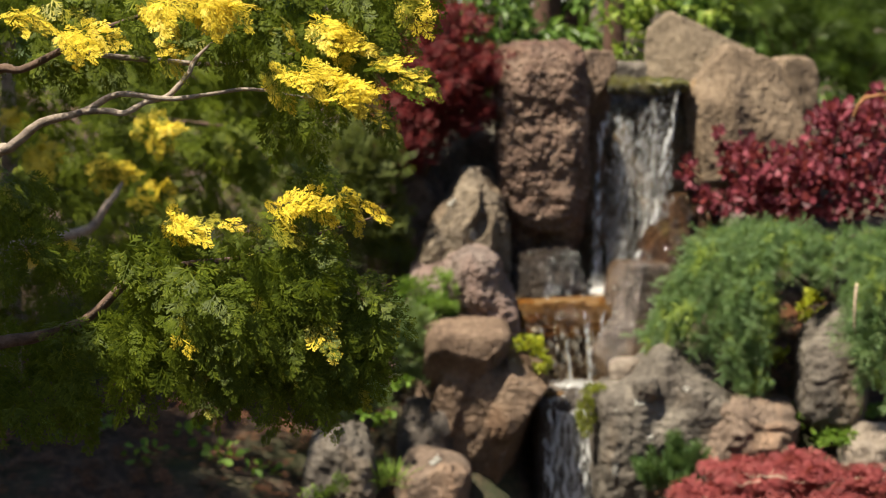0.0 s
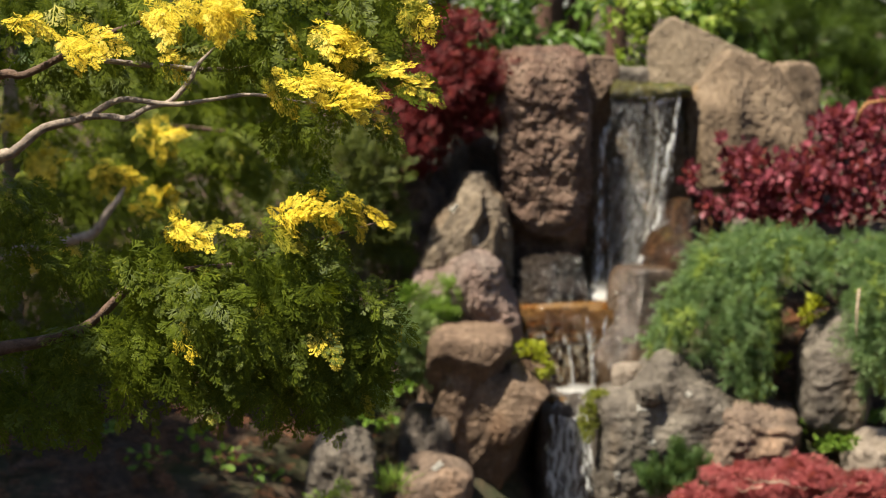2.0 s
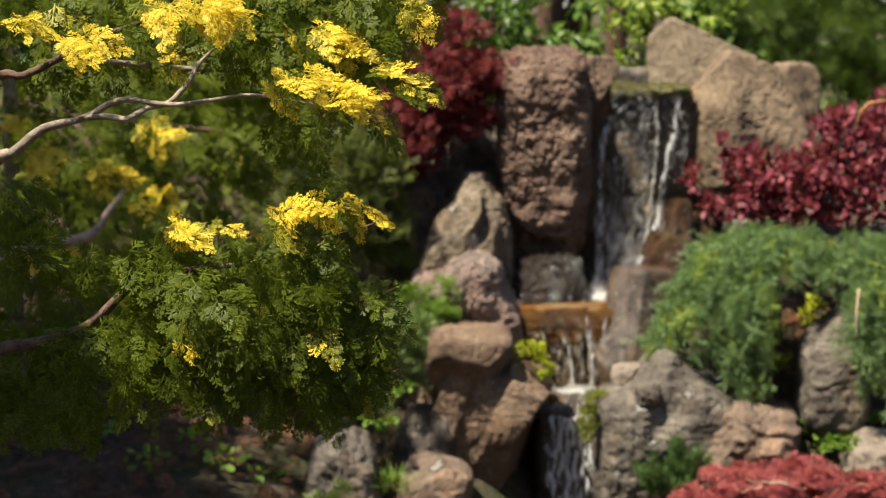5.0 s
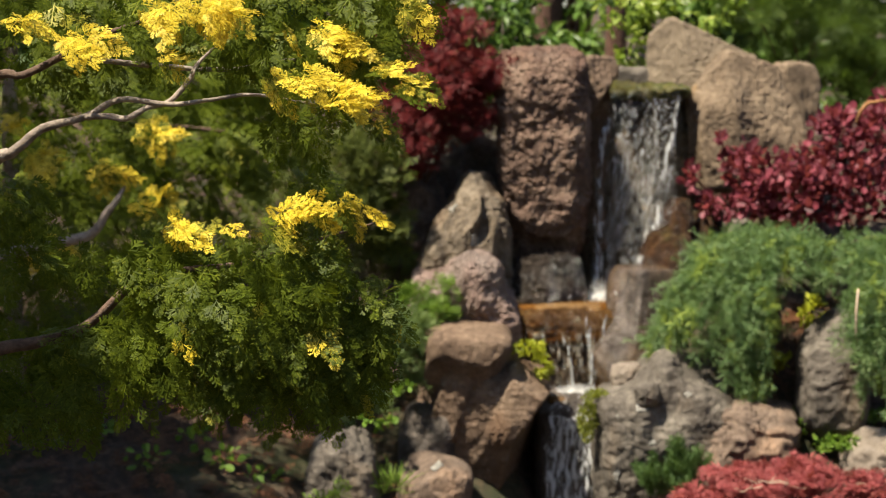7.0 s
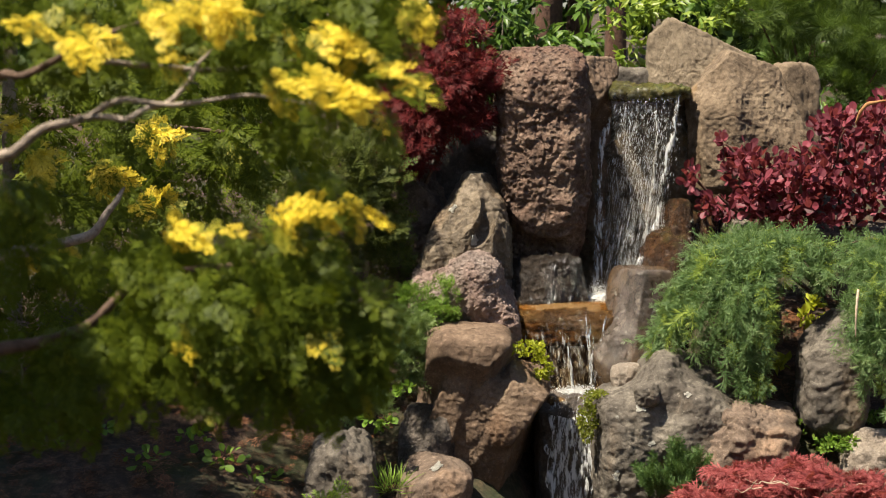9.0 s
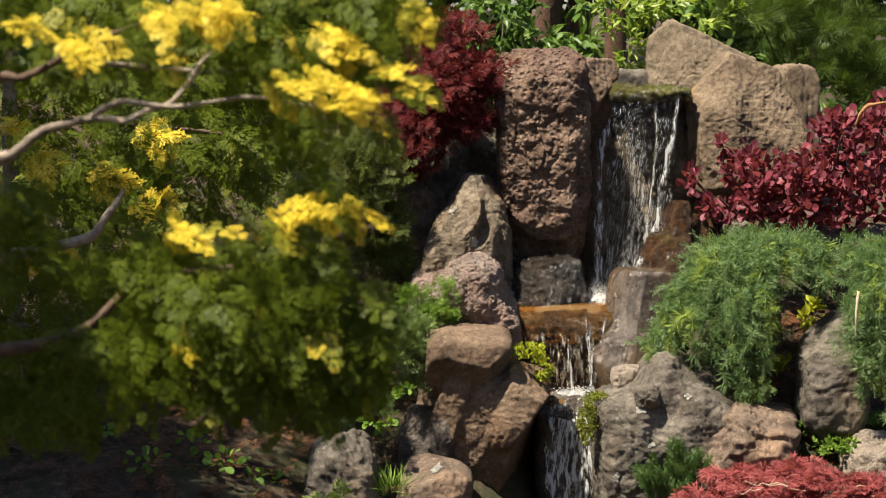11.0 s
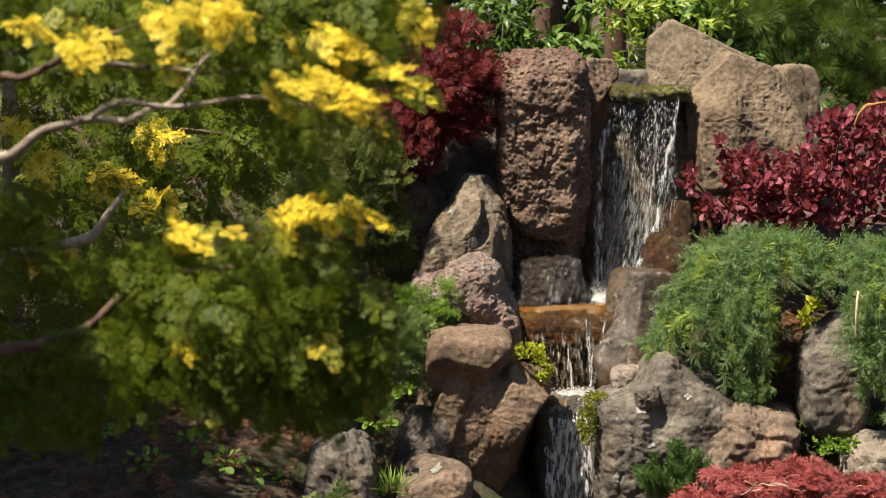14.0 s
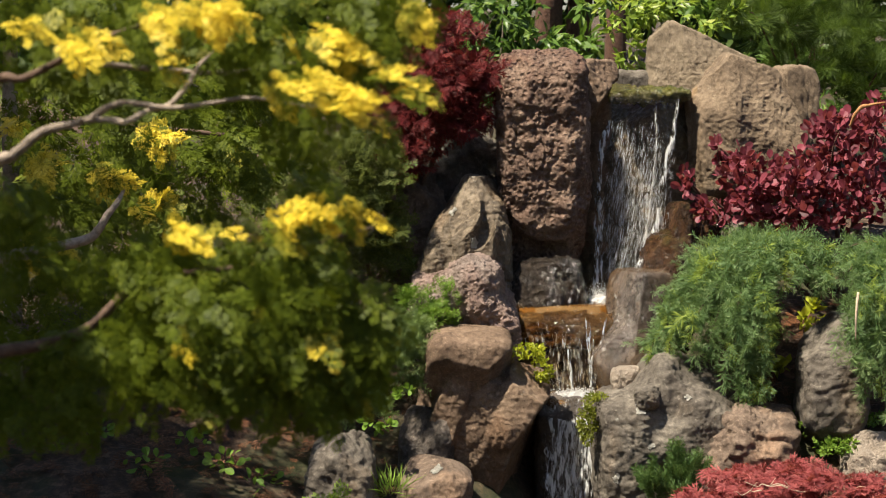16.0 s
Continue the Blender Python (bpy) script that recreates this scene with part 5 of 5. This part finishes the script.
def weeping(label, base, crown, arms, seed):
    """A weeping conifer: arching arms, from which hang strands set with needle shoots."""
    rng = np.random.default_rng(seed)
    base, crown = np.array(base, float), np.array(crown, float)
    tree = thing("weeping_conifer", base, label, "tree")
    limb("trunk", [base, base + (crown - base) * 0.5 + (0.03, 0.03, 0), crown], [0.03, 0.022, 0.014], M_BARK, tree, 8)
    bag, young = Bag(), Bag()
    for tip, rise, hang, strands in arms:
        tip = np.array(tip, float)
        mid = (crown + tip) / 2 + (0, 0, rise)
        limb("branch", [crown, mid, tip], [0.007, 0.005, 0.002], M_BARK, tree, 5)
        out = unit((tip - crown) * (1, 1, 0.2))
        side = np.cross(out, (0, 0, 1))
        m = int(strands * 6 * np.linalg.norm(tip - crown)) + 4
        t = rng.random(m)[:, None]
        at = (1 - t) ** 2 * crown + 2 * t * (1 - t) * (2 * mid - (crown + tip) / 2) + t ** 2 * tip + rng.normal(size=(m, 3)) * (0.025, 0.03, 0.012)
        fr = frames_of(out * 0.8 + side * 0.0 + rng.normal(size=(m, 3)) * 0.6, rng.normal(size=(m, 3)))
        pick = rng.integers(0, 4, m)
        for k in range(4):
            q = pick == k
            bag.scatter(*SHOOTS[k], fr[q], at[q] - base, rng.uniform(0.045, 0.075, q.sum()))
        for _ in range(int(strands * (0.3 + 3 * np.linalg.norm(tip - crown)))):
            t = rng.uniform(0.12, 1) ** 0.8
            foot = (1 - t) ** 2 * crown + 2 * t * (1 - t) * (2 * mid - (crown + tip) / 2) + t ** 2 * tip
            foot = foot + rng.normal(size=3) * (0.02, 0.03, 0.01)
            fan = out * rng.uniform(0.1, 0.5) + side * rng.normal() * 0.8
            drop = hang * rng.uniform(0.15, 1.2) * (0.35 + 0.65 * t)
            m = max(5, int(drop / 0.011))
            fresh = rng.random() < 0.12
            u = np.linspace(0, 1, m)[:, None]
            reach = min(0.1, drop * 0.6)
            at = foot + fan * (reach * (1 - (1 - u) ** 2)) - np.array((0, 0, 1)) * drop * u ** 1.5 + rng.normal(size=(m, 3)) * 0.004
            run = fan * reach * 2 * (1 - u) - np.array((0, 0, 1)) * drop * 1.5 * u ** 0.5
            way = unit(run) + rng.normal(size=(m, 3)) * 0.5 + np.array((0, -0.15, 0.1))
            fr = frames_of(way, rng.normal(size=(m, 3)))
            pick = rng.integers(0, 4, m)
            for k in range(4):
                q = pick == k
                (young if fresh else bag).scatter(*(TUFTS if k % 2 else SHOOTS)[k], fr[q], at[q] - base, rng.uniform(0.036, 0.056, q.sum()) * (1 if k % 2 else 1.25))
    part("needles", bag.mesh("needles", M_WEEP), tree, kind="stuff")
    part("young_needles", young.mesh("young_needles", M_YOUNG), tree, "yellow-green fresh shoots", "stuff")
    return tree


weeping("blue-green weeping conifer mounded over the rocks", (1.3, 9.75, 0.15), (1.224, 9.550, 0.793), [
    ((0.769, 9.400, 0.384), 0.089, 0.07, 18),
    ((0.808, 9.360, 0.447), 0.081, 0.09, 25),
    ((0.879, 9.330, 0.463), 0.079, 0.09, 23),
    ((0.842, 9.400, 0.556), 0.064, 0.1, 21),
    ((0.941, 9.280, 0.537), 0.069, 0.1, 19),
    ((0.981, 9.250, 0.446), 0.083, 0.1, 26),
    ((1.065, 9.250, 0.372), 0.094, 0.12, 24),
    ((1.128, 9.240, 0.268), 0.110, 0.11, 22),
    ((1.174, 9.220, 0.224), 0.117, 0.08, 20),
    ((1.074, 9.200, 0.536), 0.070, 0.12, 18),
    ((1.017, 9.300, 0.651), 0.051, 0.1, 25),
    ((1.142, 9.200, 0.463), 0.081, 0.12, 23),
    ((1.185, 9.220, 0.586), 0.062, 0.07, 21),
    ((0.958, 9.380, 0.675), 0.046, 0.1, 19),
    ((1.086, 9.320, 0.719), 0.040, 0.1, 26),
    ((1.206, 9.300, 0.700), 0.043, 0.12, 24),
    ((1.362, 9.300, 0.708), 0.054, 0.12, 22),
    ((1.407, 9.350, 0.704), 0.042, 0.09, 18),
    ((1.482, 9.400, 0.733), 0.037, 0.07, 25),
    ((1.349, 9.420, 0.761), 0.033, 0.08, 23),
    ((0.946, 9.500, 0.724), 0.037, 0.06, 21),
    ((0.900, 9.450, 0.615), 0.054, 0.08, 19),
    ((1.268, 9.500, 0.771), 0.030, 0.08, 26),
    ((1.055, 9.520, 0.769), 0.030, 0.06, 24)], 3)
weeping("blue-green weeping conifer hanging over a grey rock", (1.85, 9.6, 0.1), (1.701, 9.350, 0.784), [
    ((1.487, 9.300, 0.788), 0.030, 0.08, 18),
    ((1.488, 9.200, 0.714), 0.043, 0.1, 25),
    ((1.509, 9.060, 0.562), 0.069, 0.12, 23),
    ((1.485, 9.050, 0.398), 0.094, 0.1, 21),
    ((1.550, 9.040, 0.358), 0.101, 0.13, 19),
    ((1.561, 9.060, 0.480), 0.081, 0.12, 26),
    ((1.606, 9.100, 0.682), 0.049, 0.12, 24),
    ((1.594, 9.050, 0.274), 0.114, 0.1, 22),
    ((1.545, 9.100, 0.641), 0.056, 0.1, 20),
    ((1.660, 9.100, 0.516), 0.075, 0.14, 18),
    ((1.696, 9.200, 0.714), 0.043, 0.12, 25)], 5)
broken = thing("dead_stick", (1.485, 8.980, 0.490), "bleached dead stick hanging in the weeping conifer", "stick")
limb("stick", [(1.485, 8.980, 0.490), (1.484, 8.970, 0.573), (1.494, 8.990, 0.660)], [0.002, 0.0045, 0.0055], M_STRAW, broken, 6)

MAPLE_LOW = bush("red_maple", "low mounded rose-red lace-leaf maple", "shrub", (1.3, 8.75, -0.24), 2, M_STRAW,
     [((1.094, 8.800, -0.004), (0.16, 0.16, 0.06), 420), ((1.234, 8.800, 0.016), (0.16, 0.16, 0.06), 420), ((0.919, 8.750, -0.068), (0.13, 0.14, 0.05), 320), ((1.359, 8.700, -0.018), (0.2, 0.15, 0.07), 520), ((1.116, 8.650, -0.089), (0.25, 0.15, 0.06), 480), ((1.490, 8.650, -0.057), (0.16, 0.14, 0.06), 380)],
     LACE, M_PINKRED, 0.045, 17, (-0.2, -0.4, -0.35), (0, -0.4, 0.9), 0.4, 0.3)
for k in range(7):
    rng = np.random.default_rng(200 + k)
    a = np.array((1.1 + 0.09 * k, 8.62, -0.01 + 0.03 * rng.random()))
    heading = np.array((rng.choice((-1, 1)) * rng.uniform(0.06, 0.12), -0.02, rng.uniform(-0.01, 0.03)))
    run = [a + heading * t + rng.normal(size=3) * (0.006, 0.004, 0.007) for t in np.linspace(0, 1.6, 6)]
    limb("twig", run, [0.0024, 0.0022, 0.0019, 0.0016, 0.0012, 0.0008], M_STRAW, MAPLE_LOW, 5)
    side = run[2] + np.array((0.02 * rng.choice((-1, 1)), -0.01, 0.03))
    limb("twig", [run[2], (run[2] + side) / 2 + rng.normal(size=3) * 0.004, side], [0.0016, 0.0013, 0.0008], M_STRAW, MAPLE_LOW, 5)
bush("dwarf_pine", "dense dark green dwarf pine cushion", "shrub", (0.748, 9.100, -0.162), 2, M_BARK,
     [((0.774, 9.050, -0.037), (0.05, 0.07, 0.05), 110), ((0.867, 9.050, -0.012), (0.06, 0.07, 0.055), 140), ((0.832, 9.000, -0.066), (0.1, 0.08, 0.04), 130), ((0.923, 9.050, -0.037), (0.03, 0.05, 0.04), 50)],
     SHOOTS, M_DWARF, 0.06, 19, (0, -0.1, 1.5), (0, -1, 0.2), 0.22, 0.3)


# low plants between the stones
bush("creeping_juniper", "bright green creeping juniper mat", "plant", (-0.052, 9.600, 0.457), 0, M_BARK,
     [((-0.052, 9.520, 0.575), (0.1, 0.08, 0.07), 260), ((-0.116, 9.500, 0.544), (0.07, 0.07, 0.06), 180), ((-0.019, 9.480, 0.514), (0.06, 0.06, 0.04), 140)], SMALL_SPRAYS, M_HERB, 0.035, 21, (0.3, -0.4, 0.3), (0, -0.5, 0.7), 0.5)
bush("heather", "grey-green needle-leaved heather tuft", "plant", (-0.136, 9.350, 0.252), 2, M_BARK,
     [((-0.155, 9.250, 0.456), (0.08, 0.08, 0.06), 260), ((-0.228, 9.220, 0.376), (0.09, 0.08, 0.08), 280), ((-0.124, 9.250, 0.351), (0.05, 0.06, 0.08), 160), ((-0.405, 9.200, 0.273), (0.13, 0.1, 0.09), 320), ((-0.299, 9.150, 0.218), (0.08, 0.08, 0.05), 160)], SHOOTS, M_ROSEMARY, 0.06, 22, (0.15, -0.2, 0.6), (0, -1, 0.2), 0.5)
bush("stonecrop", "yellow-green leafy stonecrop on the rock", "plant", (0.329, 9.300, 0.280), 0, M_BARK,
     [((0.313, 9.320, 0.405), (0.06, 0.06, 0.025), 340), ((0.371, 9.300, 0.344), (0.035, 0.05, 0.045), 330)], ROUND, M_LIGHTLEAF, 0.0125, 23, (0.2, -0.4, 0.3), (0, -0.6, 0.7), 0.7)
bush("strawberry_plant", "green leafy plant growing between stones", "plant", (-0.214, 9.050, 0.087), 0, M_REDBARK,
     [((-0.213, 9.000, 0.189), (0.06, 0.06, 0.03), 50), ((-0.142, 9.100, 0.288), (0.04, 0.05, 0.02), 30)], ROUND, M_HERB, 0.026, 24, (0, -0.4, 0.2), (0, -0.6, 0.8), 0.6)
bush("ground_cover", "bright green ground cover on the bank", "plant", (1.408, 9.300, 0.024), 0, M_BARK,
     [((1.407, 9.300, 0.127), (0.12, 0.1, 0.035), 900), ((1.368, 9.400, 0.148), (0.07, 0.08, 0.03), 420), ((1.497, 9.200, 0.094), (0.07, 0.08, 0.02), 300), ((1.188, 9.500, 0.198), (0.05, 0.08, 0.02), 200), ((1.448, 9.150, 0.071), (0.08, 0.08, 0.03), 460), ((1.597, 9.300, 0.152), (0.08, 0.08, 0.02), 260), ((1.336, 9.400, 0.137), (0.05, 0.06, 0.02), 200)], LEAVES, M_HERB, 0.018, 25, (0, -0.3, 0.5), (0, -0.6, 0.7), 0.7)
bush("ground_cover", "yellow-green leaves behind the weeping conifer", "plant", (1.457, 9.800, 0.299), 0, M_BARK,
     [((1.454, 9.720, 0.487), (0.06, 0.06, 0.06), 90), ((1.327, 9.500, 0.317), (0.06, 0.06, 0.02), 50), ((1.207, 9.400, 0.245), (0.06, 0.06, 0.02), 50)], LEAVES, M_LIGHTLEAF, 0.035, 26, (0, -0.3, 0.5), (0, -0.6, 0.7), 0.7)
bush("moss_cushion", "yellow-green moss hanging beside the chute", "moss", (0.536, 9.200, 0.041), 0, M_BARK,
     [((0.535, 9.200, 0.157), (0.03, 0.05, 0.085), 1100), ((0.579, 9.250, 0.245), (0.05, 0.05, 0.012), 420)], ROUND, M_MOSS, 0.009, 27, (0, -0.6, 0.1), (0, -0.8, 0.5), 0.8)
bush("grass_tuft", "thin bright grass tuft between stones", "grass", (-0.192, 8.950, -0.123), 0, M_BARK,
     [((-0.190, 8.900, -0.047), (0.05, 0.05, 0.02), 70)], [kite(0.018, 0.2, 0.3)], M_GRASS, 0.085, 28, (0, -0.2, 0.9), (0, -1, 0.2), 0.35, 0)
bush("fern", "small bright green fern frond", "plant", (-0.385, 8.700, -0.074), 0, M_BARK,
     [((-0.384, 8.700, -0.064), (0.02, 0.02, 0.01), 8)], SMALL_SPRAYS, M_GRASS, 0.085, 29, (0, -0.2, 0.7), (0, -1, 0.4), 0.4, 0)

def litter():
    """Dead fronds and needles strewn on the soil."""
    rng = np.random.default_rng(91)
    bag = Bag()
    n = 1500
    x = np.concatenate([rng.uniform(-1.7, 0.0, 900), rng.uniform(0.8, 1.9, 600)])
    y = np.concatenate([rng.uniform(8.3, 9.7, 900), rng.uniform(8.9, 9.9, 600)])
    at = np.stack([x, y, ground_height(x, y) + 0.03], 1)
    fr = frames_of(rng.normal(size=(n, 3)) * (1, 1, 0.15), np.array((0, -0.3, 1)) + rng.normal(size=(n, 3)) * 0.25)
    pick = rng.integers(0, len(SMALL_SPRAYS), n)
    for k, (v, f) in enumerate(SMALL_SPRAYS):
        m = pick == k
        bag.scatter(v, f, fr[m], at[m], rng.uniform(0.03, 0.09, m.sum()))
    return tagged(new("fallen_fronds", bag.mesh("fallen_fronds", M_DEAD)), "dry brown fronds strewn on the soil", "leaf litter", kind="stuff")


litter()
for k, (foot, n) in enumerate((((-1.270, 9.100, 0.110), 26), ((-0.898, 9.000, 0.075), 22), ((-0.778, 8.900, 0.010), 18), ((-1.420, 9.000, 0.075), 20), ((-0.636, 8.900, 0.031), 16), ((-1.060, 8.800, 0.008), 16))):
    bush("seedling", "small green seedling in the shaded soil", "plant", (foot[0], foot[1], float(ground_height(foot[0], foot[1]))), 0, M_BARK,
         [((foot[0], foot[1], float(ground_height(foot[0], foot[1])) + 0.06), (0.07, 0.06, 0.03), n)], ROUND, M_HERB, 0.035, 300 + k, (0, -0.3, 0.4), (0, -0.5, 0.8), 0.6, 0.0, group="seedlings in the shade")

# ---- woods behind ----
bush("rhododendron", "green broad-leaved shrub behind the rocks", "shrub", (0.2, 11.6, 1.0), 2, M_GREYBARK,
     [((0.192, 11.300, 1.580), (0.16, 0.2, 0.16), 230), ((0.392, 11.200, 1.517), (0.16, 0.2, 0.08), 150), ((0.268, 11.300, 1.681), (0.18, 0.2, 0.12), 200), ((0.533, 11.000, 1.447), (0.12, 0.15, 0.025), 50)],
     SLIM, M_BROAD, 0.066, 41, (0.1, -0.4, -0.1), (0, -0.4, 0.8), 0.6, 0.3, picked=300)
bush("rhododendron", "yellow-green broad-leaved shrub above the waterfall", "shrub", (0.9, 11.0, 0.9), 2, M_GREYBARK,
     [((0.797, 10.900, 1.507), (0.1, 0.12, 0.1), 130), ((0.820, 10.900, 1.654), (0.14, 0.14, 0.1), 140), ((0.951, 11.000, 1.703), (0.16, 0.14, 0.08), 110), ((1.123, 11.000, 1.679), (0.16, 0.14, 0.1), 110)],
     SLIM, M_BROADLIGHT, 0.06, 42, (0.1, -0.4, 0.2), (0, -0.4, 0.8), 0.6, 0.3, picked=300)
bush("pine_tree", "green pine boughs behind the sandstone", "tree", (1.75, 11.6, 1.0), 2, M_REDBARK,
     [((1.407, 11.200, 1.630), (0.16, 0.2, 0.1), 140), ((1.595, 11.200, 1.655), (0.16, 0.2, 0.08), 120), ((1.637, 11.300, 1.454), (0.18, 0.2, 0.08), 120), ((1.822, 11.200, 1.605), (0.18, 0.2, 0.1), 140), ((1.896, 11.100, 1.382), (0.14, 0.2, 0.1), 120), ((1.750, 11.200, 1.317), (0.18, 0.2, 0.06), 120), ((1.520, 11.400, 1.758), (0.3, 0.2, 0.08), 140), ((1.912, 11.300, 1.731), (0.2, 0.2, 0.08), 120), ((1.706, 11.600, 1.540), (0.2, 0.15, 0.15), 180), ((1.957, 11.700, 1.488), (0.2, 0.15, 0.15), 160)],
     LONG_TUFTS, M_PINE, 0.085, 43, (0, -0.5, 0.2), (0, -1, 0.2), 0.5, 0.3)


bush("rhododendron", "low dark green shrub between the trunks", "shrub", (0.75, 12.2, 1.05), 2, M_GREYBARK,
     [((0.688, 12.900, 1.479), (0.2, 0.2, 0.12), 120), ((0.78, 12.300, 1.75), (0.2, 0.2, 0.1), 70), ((0.4, 12.7, 1.36), (0.3, 0.2, 0.14), 170), ((0.95, 12.7, 1.36), (0.3, 0.2, 0.14), 170), ((1.95, 12.8, 1.3), (0.4, 0.2, 0.2), 240), ((1.383, 12.200, 1.578), (0.25, 0.2, 0.2), 200)],
     SLIM, M_BROAD, 0.09, 44, (0.1, -0.4, -0.1), (0, -0.4, 0.8), 0.6, 0.3)


def far_trunk(at, height, r, label):
    base = np.array((at[0], at[1], float(ground_height(at[0], at[1])) - 0.05))
    t = thing("tree_trunk", base, label, "tree")
    limb("trunk", [base, base + (0.05, 0, height * 0.5), base + (-0.03, 0.05, height)], [r * 1.15, r, r * 0.8], M_REDBARK, t, 10, 0.2)


far_trunk((0.52, 12.9), 3.5, 0.07, "red-brown conifer trunk behind the shrubs")
far_trunk((0.69, 13.1), 3.5, 0.06, "red-brown conifer trunk behind the shrubs")
far_trunk((0.85, 12.6), 3.5, 0.05, "red-brown conifer trunk behind the shrubs")


def woods():
    rng = np.random.default_rng(77)
    bag = Bag()
    for k in range(90):
        place = (rng.uniform(-4.5, 4.5), rng.uniform(13.2, 15.5), rng.uniform(0.9, 3.6))
        fill(bag, LEAVES, rng, place, (0.7, 0.5, 0.5), 260, 0.14, (0, -0.4, 0.1), (0, -0.5, 0.8), 0.7, 0.3, 0.35, 0.3)
    # Unseen ring beside and behind the camera, added to block low sky light.
    for k in range(120):
        a = radians(rng.uniform(65, 295))
        d = rng.uniform(11, 14)
        place = (d * math.sin(a), 6 + d * math.cos(a), rng.uniform(0, 5))
        fill(bag, LEAVES, rng, place, (1.6, 1.6, 1.0), 90, 0.6, (0, 0, -0.2), (0, 0, 1), 0.8, 0.3, 0.35, 0.3)
    ob = new("far_woods", bag.mesh("far_woods", M_FAR))
    return tagged(ob, "dark green woods behind, and an unseen ring added to block sky light", "woods", kind="stuff")


woods()


# ---- what moves ----
def falling(x, shift, height, beat, late):
    """Rows for drops that fall from the lip into the pool and start again."""
    keys, k = [], -late - beat - 1
    while k <= 480:
        keys += [(k, 0.0), (k + beat // 2, 0.42), (k + beat, 1.0)]
        k += beat + 1
    steps = [key[0] for key in keys]
    ways = [key[1] for key in keys]
    kept = sorted({0, 480} | {step for step in steps if 0 <= step <= 480})
    rows = []
    for step in kept:
        part_way = float(np.interp(step, steps, ways))
        rows.append((step / FPS, pose(x + shift * part_way, -0.02 - 0.1 * part_way ** 0.5, -0.02 - height * part_way)))
    return rows


def swaying(ob, rows):
    """Rows for a plant that the wind leans: seconds, metres sideways, degrees."""
    x, y, z = ob.location
    return [(t, pose(x + dx, y, z, 0, lean, 0)) for t, dx, lean in rows]


def motions():
    for piece, x, shift, height, beat, late in LANES:
        walk(piece, falling(x, shift, height, beat, late))
    walk(SMOKE, swaying(SMOKE, [(0, 0, 0), (2, 0.001, 0.05), (4, 0.004, 0.2), (6.5, 0.003, 0.1), (9, 0.003, 0.1), (11.5, 0.003, 0.1), (13, 0.003, 0.1), (14.5, -0.002, -0.1), (15.2, -0.006, -0.25), (16, -0.012, -0.4)]))
    walk(MAPLE_HIGH, swaying(MAPLE_HIGH, [(0, 0, 0), (2, 0.002, 0.2), (4, 0, 0), (6.5, -0.002, -0.1), (9, 0, 0), (11.5, 0, 0), (14.5, -0.002, -0.2), (15.2, -0.006, -0.4), (16, -0.012, -0.6)]))
    walk(focus, [(0.0, pose(-0.2, 4.84, 1.3)), (6.5, pose(-0.2, 4.84, 1.3)), (7.0, pose(-0.15, 5.35, 1.3)), (7.3, pose(-0.12, 6.3, 1.2)), (7.6, pose(0, 7.7, 1.1)),
                 (8.0, pose(0.1, 8.8, 1.0)), (8.5, pose(0.2, 9.35, 0.9)), (16.0, pose(0.2, 9.35, 0.9))])


motions()
